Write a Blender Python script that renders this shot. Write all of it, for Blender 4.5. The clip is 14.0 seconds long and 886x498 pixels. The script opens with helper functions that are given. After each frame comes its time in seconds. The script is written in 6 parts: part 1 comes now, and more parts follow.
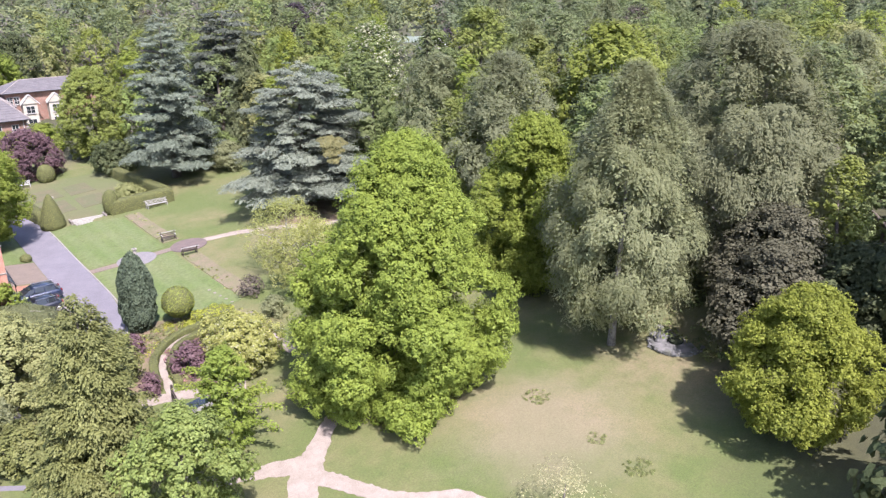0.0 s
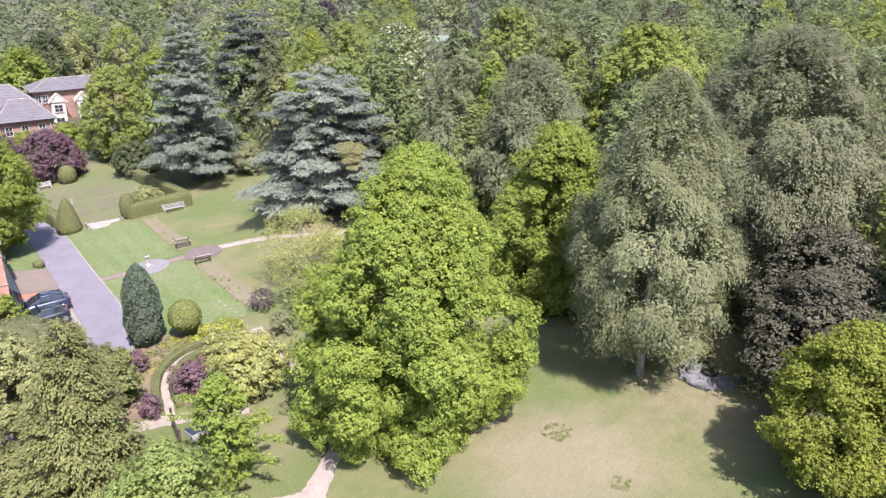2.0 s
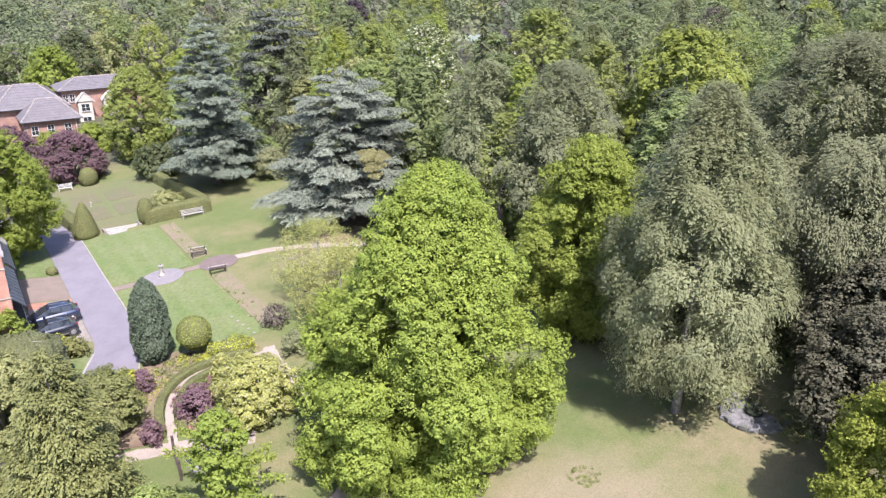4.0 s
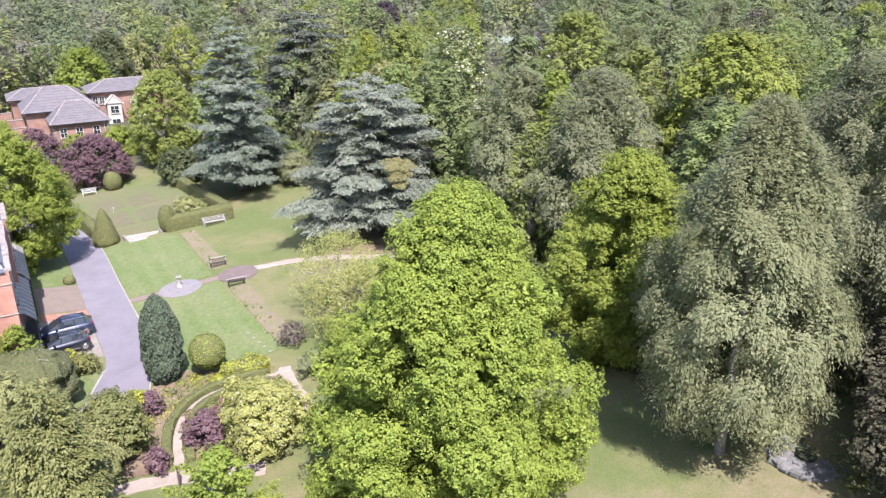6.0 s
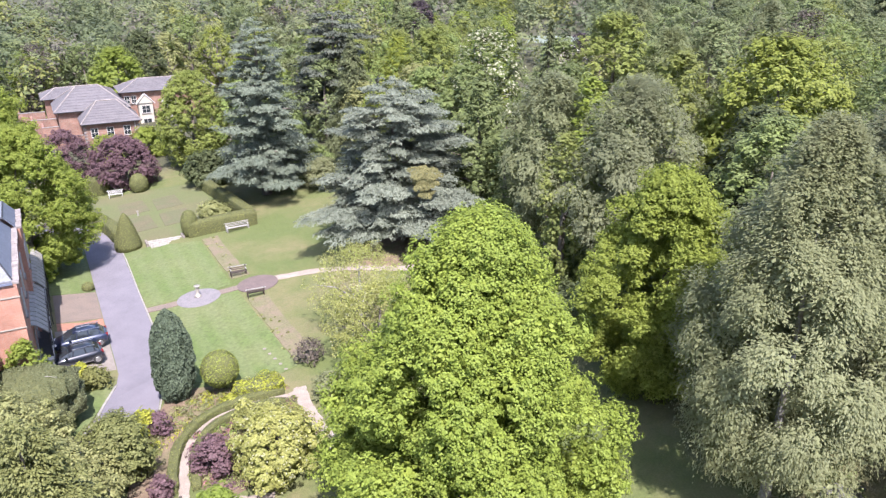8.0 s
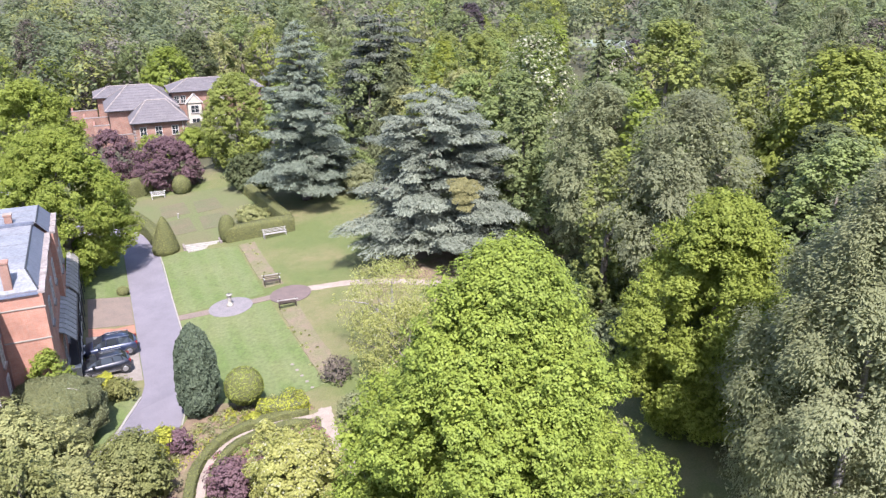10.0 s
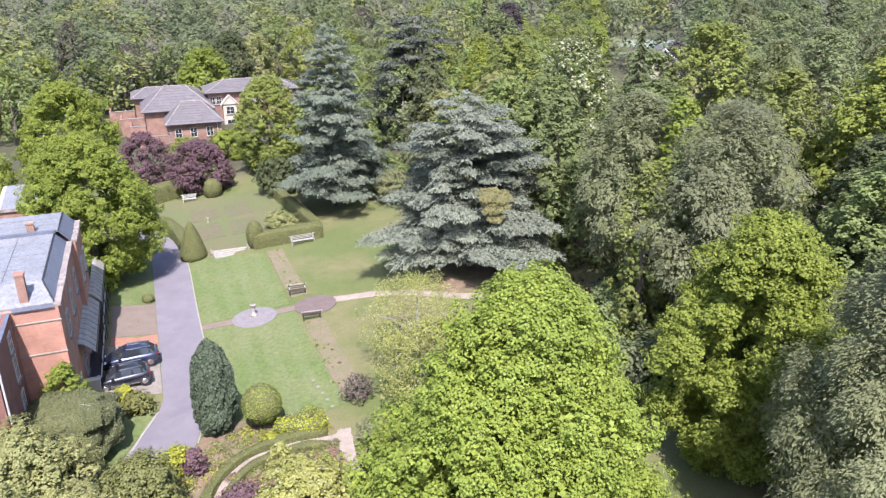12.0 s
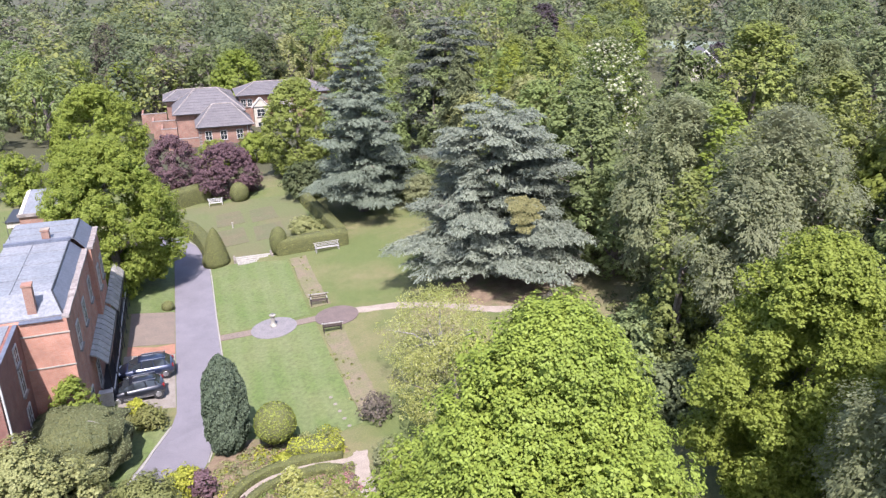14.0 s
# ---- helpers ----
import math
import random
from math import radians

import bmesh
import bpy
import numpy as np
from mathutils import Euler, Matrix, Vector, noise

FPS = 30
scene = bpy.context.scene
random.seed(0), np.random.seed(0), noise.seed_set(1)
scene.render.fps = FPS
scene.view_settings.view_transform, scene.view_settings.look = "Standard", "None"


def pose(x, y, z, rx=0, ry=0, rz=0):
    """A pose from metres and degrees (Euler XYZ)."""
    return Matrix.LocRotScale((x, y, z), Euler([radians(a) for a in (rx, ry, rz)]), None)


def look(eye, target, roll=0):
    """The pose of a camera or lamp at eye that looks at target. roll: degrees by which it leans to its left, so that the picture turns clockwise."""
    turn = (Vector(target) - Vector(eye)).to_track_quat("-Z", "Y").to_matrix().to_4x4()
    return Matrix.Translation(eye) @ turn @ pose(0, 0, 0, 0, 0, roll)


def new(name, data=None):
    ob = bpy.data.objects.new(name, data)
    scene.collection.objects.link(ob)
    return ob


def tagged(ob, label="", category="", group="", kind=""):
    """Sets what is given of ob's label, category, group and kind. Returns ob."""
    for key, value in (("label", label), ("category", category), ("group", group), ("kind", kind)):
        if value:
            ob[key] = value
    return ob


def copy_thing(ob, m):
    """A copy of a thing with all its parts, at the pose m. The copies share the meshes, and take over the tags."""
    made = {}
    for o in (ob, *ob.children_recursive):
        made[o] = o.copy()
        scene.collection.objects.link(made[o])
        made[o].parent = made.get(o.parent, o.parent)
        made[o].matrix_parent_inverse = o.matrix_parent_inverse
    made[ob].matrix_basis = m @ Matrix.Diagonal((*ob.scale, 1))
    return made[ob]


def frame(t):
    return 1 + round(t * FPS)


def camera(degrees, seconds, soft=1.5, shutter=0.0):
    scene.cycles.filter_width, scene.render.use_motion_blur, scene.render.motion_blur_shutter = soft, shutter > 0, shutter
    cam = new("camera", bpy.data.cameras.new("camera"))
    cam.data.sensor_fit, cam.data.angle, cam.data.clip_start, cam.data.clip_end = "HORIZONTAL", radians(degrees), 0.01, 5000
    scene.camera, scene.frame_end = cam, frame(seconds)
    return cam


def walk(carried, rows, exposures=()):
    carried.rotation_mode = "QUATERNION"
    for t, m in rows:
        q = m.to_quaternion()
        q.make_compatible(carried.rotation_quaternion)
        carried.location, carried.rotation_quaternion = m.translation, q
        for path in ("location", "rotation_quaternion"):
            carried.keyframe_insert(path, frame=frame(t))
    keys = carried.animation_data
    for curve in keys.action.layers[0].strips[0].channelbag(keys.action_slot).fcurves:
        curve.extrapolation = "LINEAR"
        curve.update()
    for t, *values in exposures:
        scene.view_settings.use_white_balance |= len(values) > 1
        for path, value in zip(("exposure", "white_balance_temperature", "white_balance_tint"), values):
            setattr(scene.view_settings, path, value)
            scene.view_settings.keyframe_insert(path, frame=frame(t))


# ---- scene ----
cam = camera(61.7, 14.0, soft=1.35)
PATH = [
    (0, (-20.211, -74.41, 28.108), (-19.034, -72.961, 27.39), 0.2),
    (0.5, (-19.427, -73.942, 28.16), (-18.266, -72.482, 27.439), 0.1),
    (1, (-18.637, -73.392, 28.193), (-17.491, -71.92, 27.47), 0.1),
    (1.5, (-17.847, -72.813, 28.227), (-16.721, -71.327, 27.503), 0.2),
    (2, (-17.071, -72.104, 28.263), (-15.963, -70.605, 27.539), 0.2),
    (2.5, (-16.41, -71.399, 28.268), (-15.318, -69.888, 27.543), 0.2),
    (3, (-15.664, -70.647, 28.325), (-14.588, -69.126, 27.598), 0.2),
    (5.5, (-12.785, -67.311, 28.5), (-11.795, -65.734, 27.771), 0.2),
    (6, (-12.178, -66.584, 28.48), (-11.204, -64.996, 27.751), 0.1),
    (6.5, (-11.637, -65.918, 28.525), (-10.677, -64.322, 27.794), 0.1),
    (7, (-11.112, -65.268, 28.581), (-10.171, -63.663, 27.848), 0.0),
    (7.5, (-10.516, -64.614, 28.575), (-9.593, -62.998, 27.842), -0.1),
    (8, (-9.944, -64.061, 28.638), (-9.049, -62.43, 27.904), -0.0),
    (8.5, (-9.323, -63.518, 28.64), (-8.463, -61.869, 27.905), -0.1),
    (9, (-8.823, -63.038, 28.731), (-7.992, -61.374, 27.997), 0.1),
    (11.5, (-6.527, -60.434, 29.24), (-5.817, -58.716, 28.503), 0.0),
    (12, (-6.127, -59.959, 29.263), (-5.44, -58.232, 28.525), -0.1),
    (12.5, (-5.77, -59.351, 29.114), (-5.101, -57.616, 28.378), -0.3),
    (13, (-5.367, -58.728, 29.053), (-4.721, -56.984, 28.317), -0.3),
    (13.5, (-4.914, -58.223, 29.071), (-4.294, -56.469, 28.335), -0.4),
    (14, (-4.498, -57.567, 28.972), (-3.896, -55.806, 28.238), -0.5),
]
walk(cam, [(t, look(eye, target, roll)) for t, eye, target, roll in PATH], [(0, 1.45, 6200, 21.5), (8, 1.54, 6200, 20), (14, 1.35, 6220, 19.5)])

# ---- world and sun ----
SUN_UP, SUN_SIDE = 56.0, 14.0     # elevation, and degrees by which it stands west of due south (-y)
world = bpy.data.worlds.new("sky")
scene.world = world
world.use_nodes = True
wn = world.node_tree
sky = wn.nodes.new("ShaderNodeTexSky")
sky.sky_type, sky.sun_disc = "NISHITA", False
sky.sun_elevation, sky.sun_rotation = radians(SUN_UP), radians(180 + SUN_SIDE)
sky.air_density, sky.dust_density = 1.0, 1.5
wn.links.new(sky.outputs[0], wn.nodes["Background"].inputs["Color"])
wn.nodes["Background"].inputs["Strength"].default_value = 0.14
lamp = bpy.data.lights.new("sun", "SUN")
lamp.energy, lamp.angle, lamp.color = 4.7, radians(0.53), (1.0, 0.96, 0.92)
sun = new("sun", lamp)
to_sun = Vector((-math.sin(radians(SUN_SIDE)) * math.cos(radians(SUN_UP)), -math.cos(radians(SUN_SIDE)) * math.cos(radians(SUN_UP)), math.sin(radians(SUN_UP))))
sun.matrix_world = look(to_sun * 200, (0, 0, 0))


# ---- ground height ----
def ease(v, lim, run):
    """v up to lim, then bending to a level run metres further on."""
    a = abs(v)
    return v if a <= lim else math.copysign(lim + run * math.tanh((a - lim) / run), v)


def gz(x, y):
    """Height of the ground: a lawn that rises gently to the east, and levels out beside the house."""
    z = 0.083 * ease(x, 60, 40) - 0.021 * ease(y, 110, 60) - 0.6
    if x < -8:
        z += 0.083 * (-8 - ease(x, 60, 40)) + 0.12 * (min(-8 - x, 7))
    return z


# ---- materials ----
def node_mat(name):
    m = bpy.data.materials.new(name)
    m.use_nodes = True
    return m, m.node_tree.nodes, m.node_tree.links, m.node_tree.nodes["Principled BSDF"]


def noise_tex(nodes, links, vec, scale, detail=4.0, rough=0.6):
    n = nodes.new("ShaderNodeTexNoise")
    n.inputs["Scale"].default_value, n.inputs["Detail"].default_value, n.inputs["Roughness"].default_value = scale, detail, rough
    links.new(vec, n.inputs["Vector"])
    return n.outputs["Fac"]


def remap(nodes, links, value, a, b, lo=0.0, hi=1.0):
    n = nodes.new("ShaderNodeMapRange")
    links.new(value, n.inputs["Value"])
    for key, v in (("From Min", a), ("From Max", b), ("To Min", lo), ("To Max", hi)):
        n.inputs[key].default_value = v
    return n.outputs["Result"]


def blend(nodes, links, fac, a, b, kind="MIX"):
    n = nodes.new("ShaderNodeMix")
    n.data_type, n.blend_type = "RGBA", kind
    for sock, v in ((n.inputs[0], fac), (n.inputs[6], a), (n.inputs[7], b)):
        if isinstance(v, (tuple, float, int)):
            sock.default_value = (*v, 1.0) if isinstance(v, tuple) else v
        else:
            links.new(v, sock)
    return n.outputs[2]


def surface(name, base, other, scale=1.0, rough=0.85, fine=None, bump=0.3, bump_scale=20.0, metal=0.0, third=None):
    """A stained, grainy surface: base and other mixed by a broad and a fine noise, with relief."""
    m, nodes, links, bsdf = node_mat(name)
    pos = nodes.new("ShaderNodeNewGeometry").outputs["Position"]
    broad = remap(nodes, links, noise_tex(nodes, links, pos, scale), 0.35, 0.65)
    col = blend(nodes, links, broad, base, other)
    if third:
        col = blend(nodes, links, remap(nodes, links, noise_tex(nodes, links, pos, scale * 0.37, 6), 0.5, 0.7), col, third)
    grain = remap(nodes, links, noise_tex(nodes, links, pos, fine or scale * 14, 3), 0.3, 0.7, 0.72, 1.22)
    g = nodes.new("ShaderNodeCombineColor")
    for k in range(3):
        links.new(grain, g.inputs[k])
    col = blend(nodes, links, 1.0, col, g.outputs[0], "MULTIPLY")
    links.new(col, bsdf.inputs["Base Color"])
    bsdf.inputs["Roughness"].default_value, bsdf.inputs["Metallic"].default_value = rough, metal
    if bump:
        b = nodes.new("ShaderNodeBump")
        b.inputs["Strength"].default_value, b.inputs["Distance"].default_value = bump, 0.05
        links.new(noise_tex(nodes, links, pos, bump_scale, 5), b.inputs["Height"])
        links.new(b.outputs[0], bsdf.inputs["Normal"])
    return m


def foliage(name, base, other, light=0.3, gloss=0.6, spread=0.2, flower=None, share=0.0, vary=0.0, fine=8.0, grainy=1.0):
    """Leaves: every leaf a little different, patches of another green, and light that shines through."""
    m, nodes, links, bsdf = node_mat(name)
    geo = nodes.new("ShaderNodeNewGeometry")
    info = nodes.new("ShaderNodeObjectInfo")
    patch = remap(nodes, links, noise_tex(nodes, links, geo.outputs["Position"], 0.45, 3), 0.35, 0.68)
    col = blend(nodes, links, patch, base, other)
    hsv = nodes.new("ShaderNodeHueSaturation")
    links.new(col, hsv.inputs["Color"])
    links.new(remap(nodes, links, geo.outputs["Random Per Island"], 0, 1, 1 - spread, 1 + spread), hsv.inputs["Value"])
    links.new(remap(nodes, links, info.outputs["Random"], 0, 1, 0.493, 0.507), hsv.inputs["Hue"])
    col = hsv.outputs[0]
    if vary:
        tone = nodes.new("ShaderNodeHueSaturation")
        links.new(col, tone.inputs["Color"])
        links.new(remap(nodes, links, info.outputs["Random"], 0, 1, 1 - vary, 1 + vary), tone.inputs["Value"])
        links.new(remap(nodes, links, info.outputs["Random"], 0, 1, 0.88, 1.08), tone.inputs["Saturation"])
        links.new(remap(nodes, links, info.outputs["Random"], 0, 1, 0.503, 0.496), tone.inputs["Hue"])
        col = tone.outputs[0]
    if flower:
        pick = remap(nodes, links, geo.outputs["Random Per Island"], share, share + 0.01, 1, 0)
        col = blend(nodes, links, pick, col, flower)
    # single leaves within a spray: their own tone and tilt
    tiny = noise_tex(nodes, links, geo.outputs["Position"], fine, 2, 0.6)
    grain = nodes.new("ShaderNodeCombineColor")
    for k, (a, b) in enumerate(((0.72, 1.3), (0.75, 1.28), (0.7, 1.32))):
        links.new(remap(nodes, links, tiny, 0.32, 0.68, 1 + (a - 1) * grainy, 1 + (b - 1) * grainy), grain.inputs[k])
    col = blend(nodes, links, 1.0, col, grain.outputs[0], "MULTIPLY")
    relief = nodes.new("ShaderNodeBump")
    relief.inputs["Strength"].default_value, relief.inputs["Distance"].default_value = 0.45 * grainy, 0.4 / fine
    links.new(tiny, relief.inputs["Height"])
    links.new(relief.outputs[0], bsdf.inputs["Normal"])
    links.new(col, bsdf.inputs["Base Color"])
    bsdf.inputs["Roughness"].default_value = gloss
    bsdf.inputs["Specular IOR Level"].default_value = 0.2
    tr = nodes.new("ShaderNodeBsdfTranslucent")
    links.new(col, tr.inputs["Color"])
    mix = nodes.new("ShaderNodeMixShader")
    mix.inputs[0].default_value = light
    links.new(bsdf.outputs[0], mix.inputs[1])
    links.new(tr.outputs[0], mix.inputs[2])
    links.new(mix.outputs[0], nodes["Material Output"].inputs["Surface"])
    return m


M_BARK = surface("bark", (0.09, 0.07, 0.055), (0.16, 0.14, 0.12), 3.0, 0.95, bump=0.8)
M_BIRCH_BARK = surface("pale_bark", (0.27, 0.255, 0.235), (0.12, 0.11, 0.1), 4.0, 0.8, bump=0.4)
M_OAK = foliage("oak_leaf", (0.208, 0.256, 0.044), (0.172, 0.22, 0.038), 0.36, spread=0.13, grainy=0.75)
M_OAK_WOOD = foliage("wood_oak_leaf", (0.205, 0.236, 0.06), (0.17, 0.2, 0.05), 0.44, spread=0.12, vary=0.22)
M_FRESH = foliage("fresh_leaf", (0.2, 0.24, 0.068), (0.162, 0.2, 0.054), 0.42)
M_OAK_B = foliage("oak_leaf_gold", (0.232, 0.262, 0.044), (0.188, 0.217, 0.038), 0.48)
M_OAK_GOLD = foliage("golden_oak_leaf", (0.2, 0.228, 0.048), (0.165, 0.192, 0.042), 0.44, spread=0.12, vary=0.12)
M_LIME = foliage("lime_leaf", (0.212, 0.262, 0.048), (0.178, 0.226, 0.042), 0.47, spread=0.13, grainy=0.8)
M_MID = foliage("broad_leaf", (0.186, 0.23, 0.078), (0.15, 0.192, 0.064), 0.42, spread=0.12, vary=0.28)
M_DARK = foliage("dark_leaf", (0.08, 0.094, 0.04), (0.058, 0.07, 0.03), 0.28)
M_DEEP = foliage("deep_leaf", (0.142, 0.168, 0.074), (0.112, 0.135, 0.06), 0.36, spread=0.12, vary=0.3)
M_GREY_WOOD = foliage("wood_birch_leaf", (0.225, 0.245, 0.125), (0.19, 0.21, 0.105), 0.46, spread=0.08, vary=0.08, grainy=0.4)
M_GREY = foliage("grey_leaf", (0.235, 0.25, 0.13), (0.2, 0.213, 0.108), 0.48, spread=0.08, grainy=0.4)
M_WILLOW = foliage("willow_leaf", (0.182, 0.19, 0.102), (0.148, 0.156, 0.083), 0.42, spread=0.1, grainy=0.5)
M_OLIVE = foliage("olive_leaf", (0.26, 0.268, 0.112), (0.215, 0.225, 0.088), 0.38, spread=0.12, grainy=0.8)
M_BLUE = foliage("blue_needle", (0.168, 0.188, 0.14), (0.122, 0.14, 0.104), 0.08, 0.6, fine=6.0)
M_BLUE_DARK = foliage("dark_blue_needle", (0.14, 0.162, 0.116), (0.1, 0.118, 0.086), 0.06, 0.6, fine=6.0)
M_CEDAR = foliage("cedar_needle", (0.09, 0.1, 0.074), (0.058, 0.066, 0.048), 0.1, 0.55)
M_SPRUCE = foliage("spruce_needle", (0.108, 0.122, 0.056), (0.078, 0.09, 0.042), 0.1, 0.55)
M_YEW = foliage("yew_needle", (0.078, 0.1, 0.062), (0.054, 0.072, 0.044), 0.12, 0.7, spread=0.1)
M_CYPRESS = foliage("cypress_spray", (0.155, 0.165, 0.056), (0.115, 0.124, 0.043), 0.24, 0.6, spread=0.12)
M_PURPLE = foliage("copper_leaf", (0.138, 0.0835, 0.0938), (0.102, 0.0605, 0.069), 0.25)
M_BEECH = foliage("beech_leaf", (0.062, 0.045, 0.052), (0.045, 0.034, 0.038), 0.15)
M_WHITE = foliage("chestnut_leaf", (0.12, 0.15, 0.05), (0.09, 0.12, 0.04), 0.38, flower=(0.4, 0.4, 0.28), share=0.3)
M_BLOSSOM = foliage("pale_blossom_leaf", (0.3, 0.305, 0.095), (0.24, 0.255, 0.075), 0.38, flower=(0.36, 0.36, 0.22), share=0.06)
M_STRAW = foliage("pale_twig_leaf", (0.34, 0.3, 0.19), (0.27, 0.27, 0.13), 0.38)
M_HEDGE = foliage("hedge_leaf", (0.135, 0.14, 0.045), (0.105, 0.115, 0.036), 0.2)
M_BOX = foliage("box_leaf", (0.175, 0.2, 0.042), (0.14, 0.165, 0.036), 0.25)
M_ARCH = foliage("arching_leaf", (0.115, 0.125, 0.062), (0.088, 0.098, 0.046), 0.2)
M_GOLD = foliage("golden_leaf", (0.3, 0.31, 0.04), (0.235, 0.26, 0.04), 0.36)
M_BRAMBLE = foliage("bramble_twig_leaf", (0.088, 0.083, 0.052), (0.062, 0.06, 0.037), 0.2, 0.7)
M_BARE = foliage("twig", (0.085, 0.072, 0.058), (0.06, 0.05, 0.04), 0.1, 0.8)
M_CLIP = surface("clipped_leaf_body", (0.085, 0.09, 0.03), (0.065, 0.07, 0.024), 2.5, 0.95, fine=16, bump=0.9, bump_scale=14)
# near-black body, the shade between the needles put into its colour
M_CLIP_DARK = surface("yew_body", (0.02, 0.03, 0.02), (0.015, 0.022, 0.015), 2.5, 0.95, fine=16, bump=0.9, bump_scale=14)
M_CORE = surface("inner_twigs", (0.018, 0.025, 0.01), (0.012, 0.016, 0.007), 3.0, 1.0, bump=0)

M_TARMAC = surface("drive_tarmac", (0.148, 0.136, 0.155), (0.124, 0.115, 0.131), 0.5, 0.9, fine=30, bump=0.2, bump_scale=60)
M_GRAVEL = surface("pale_gravel", (0.263, 0.222, 0.186), (0.212, 0.174, 0.142), 1.2, 0.95, fine=22, bump=0.4, bump_scale=40)
M_PAVING = surface("paving", (0.198, 0.174, 0.15), (0.162, 0.141, 0.12), 1.5, 0.9, fine=12)
M_TILEPAVE = surface("pinkish_paving", (0.158, 0.122, 0.0983), (0.133, 0.106, 0.0866), 0.8, 0.9, fine=12)
M_SOIL = surface("soil", (0.124, 0.084, 0.0568), (0.176, 0.131, 0.0834), 1.2, 1.0, fine=12, bump=0.8, third=(0.0949, 0.102, 0.0379))
M_BED = surface("worn_bed", (0.15, 0.118, 0.08), (0.125, 0.118, 0.06), 0.9, 1.0, fine=9, bump=0.6, third=(0.105, 0.112, 0.045))
M_KERB = surface("kerb_stone", (0.246, 0.234, 0.211), (0.199, 0.187, 0.169), 2.0, 0.9)
M_STONE = surface("stone", (0.281, 0.264, 0.228), (0.211, 0.199, 0.176), 2.5, 0.85)


# ---- meshes ----
def quads(name, v):
    """A mesh of separate four-cornered leaves from an (n, 4, 3) array."""
    n = len(v)
    me = bpy.data.meshes.new(name)
    me.vertices.add(4 * n)
    me.vertices.foreach_set("co", np.ascontiguousarray(v, np.float32).ravel())
    me.loops.add(4 * n)
    me.loops.foreach_set("vertex_index", np.arange(4 * n, dtype=np.int32))
    me.polygons.add(n)
    me.polygons.foreach_set("loop_start", np.arange(0, 4 * n, 4, dtype=np.int32))
    me.update(calc_edges=True)
    return me


def link(name, me, material, parent=None, label=""):
    ob = new(name, me)
    if material and not me.materials:
        me.materials.append(material)
    if parent:
        ob.parent = parent
    if label:
        ob["label"] = label
    return ob


def part(name, bm, material, parent=None, label="", smooth=False):
    me = bpy.data.meshes.new(name)
    bm.to_mesh(me)
    bm.free()
    if smooth:
        for p in me.polygons:
            p.use_smooth = True
    return link(name, me, material, parent, label)


def empty(name, m, label, category, group="", kind=""):
    ob = new(name)
    ob.matrix_world = m
    return tagged(ob, label, category, group, kind)


def unit(v):
    return v / np.maximum(np.linalg.norm(v, axis=-1, keepdims=True), 1e-9)


def ball_dirs(rng, n):
    return unit(rng.normal(size=(n, 3)))


def leaf_quads(rng, p, normal, length, width, along=None, wild=0.5):
    """Diamond leaves at p that face normal (made uneven by wild), pointing along, if given."""
    n = len(p)
    nn = unit(normal + wild * rng.normal(size=(n, 3)))
    t = rng.normal(size=(n, 3)) if along is None else along + 0.35 * rng.normal(size=(n, 3))
    t = unit(t - (t * nn).sum(1, keepdims=True) * nn)
    s = np.cross(nn, t)
    k = rng.uniform(0.7, 1.3, (n, 1))
    a, b = t * length * k, s * width * k
    return np.stack([p + a, p + b - 0.1 * a, p - a, p - b - 0.1 * a], 1)


def tube(bm, pts, radii, sides=7):
    rings = []
    for i, (p, r) in enumerate(zip(pts, radii)):
        p = Vector(p)
        d = (Vector(pts[min(i + 1, len(pts) - 1)]) - Vector(pts[max(i - 1, 0)])).normalized()
        x = d.orthogonal().normalized()
        y = d.cross(x)
        rings.append([bm.verts.new(p + r * (math.cos(2 * math.pi * k / sides) * x + math.sin(2 * math.pi * k / sides) * y)) for k in range(sides)])
    for a, b in zip(rings, rings[1:]):
        for k in range(sides):
            bm.faces.new((a[k], a[(k + 1) % sides], b[(k + 1) % sides], b[k]))
    bm.faces.new(rings[0][::-1])
    bm.faces.new(rings[-1])


def box(bm, lo, hi):
    v = [bm.verts.new((x, y, z)) for x in (lo[0], hi[0]) for y in (lo[1], hi[1]) for z in (lo[2], hi[2])]
    for f in ((0, 1, 3, 2), (4, 6, 7, 5), (0, 4, 5, 1), (2, 3, 7, 6), (0, 2, 6, 4), (1, 5, 7, 3)):
        bm.faces.new([v[k] for k in f])


def boxes(*pairs):
    bm = bmesh.new()
    for lo, hi in pairs:
        box(bm, lo, hi)
    return bm


# ---- trees ----
def inner_leaves(rng, thing, c, rl, mat, count=90, size=0.15, flat=0.8):
    """The leaves deep in every bough, behind the outer ones."""
    n = len(c) * count
    idx = np.repeat(np.arange(len(c)), count)
    d = ball_dirs(rng, n)
    r = rl[idx, None]
    p = c[idx] + d * r * rng.uniform(0.35, 0.88, (n, 1)) * np.array([1, 1, flat])
    return link("inner_leaves", quads("inner_leaves", leaf_quads(rng, p, 0.45 * d + np.array([0, 0, 0.7]), r * size, r * size * 0.7, wild=0.3)), mat, thing)


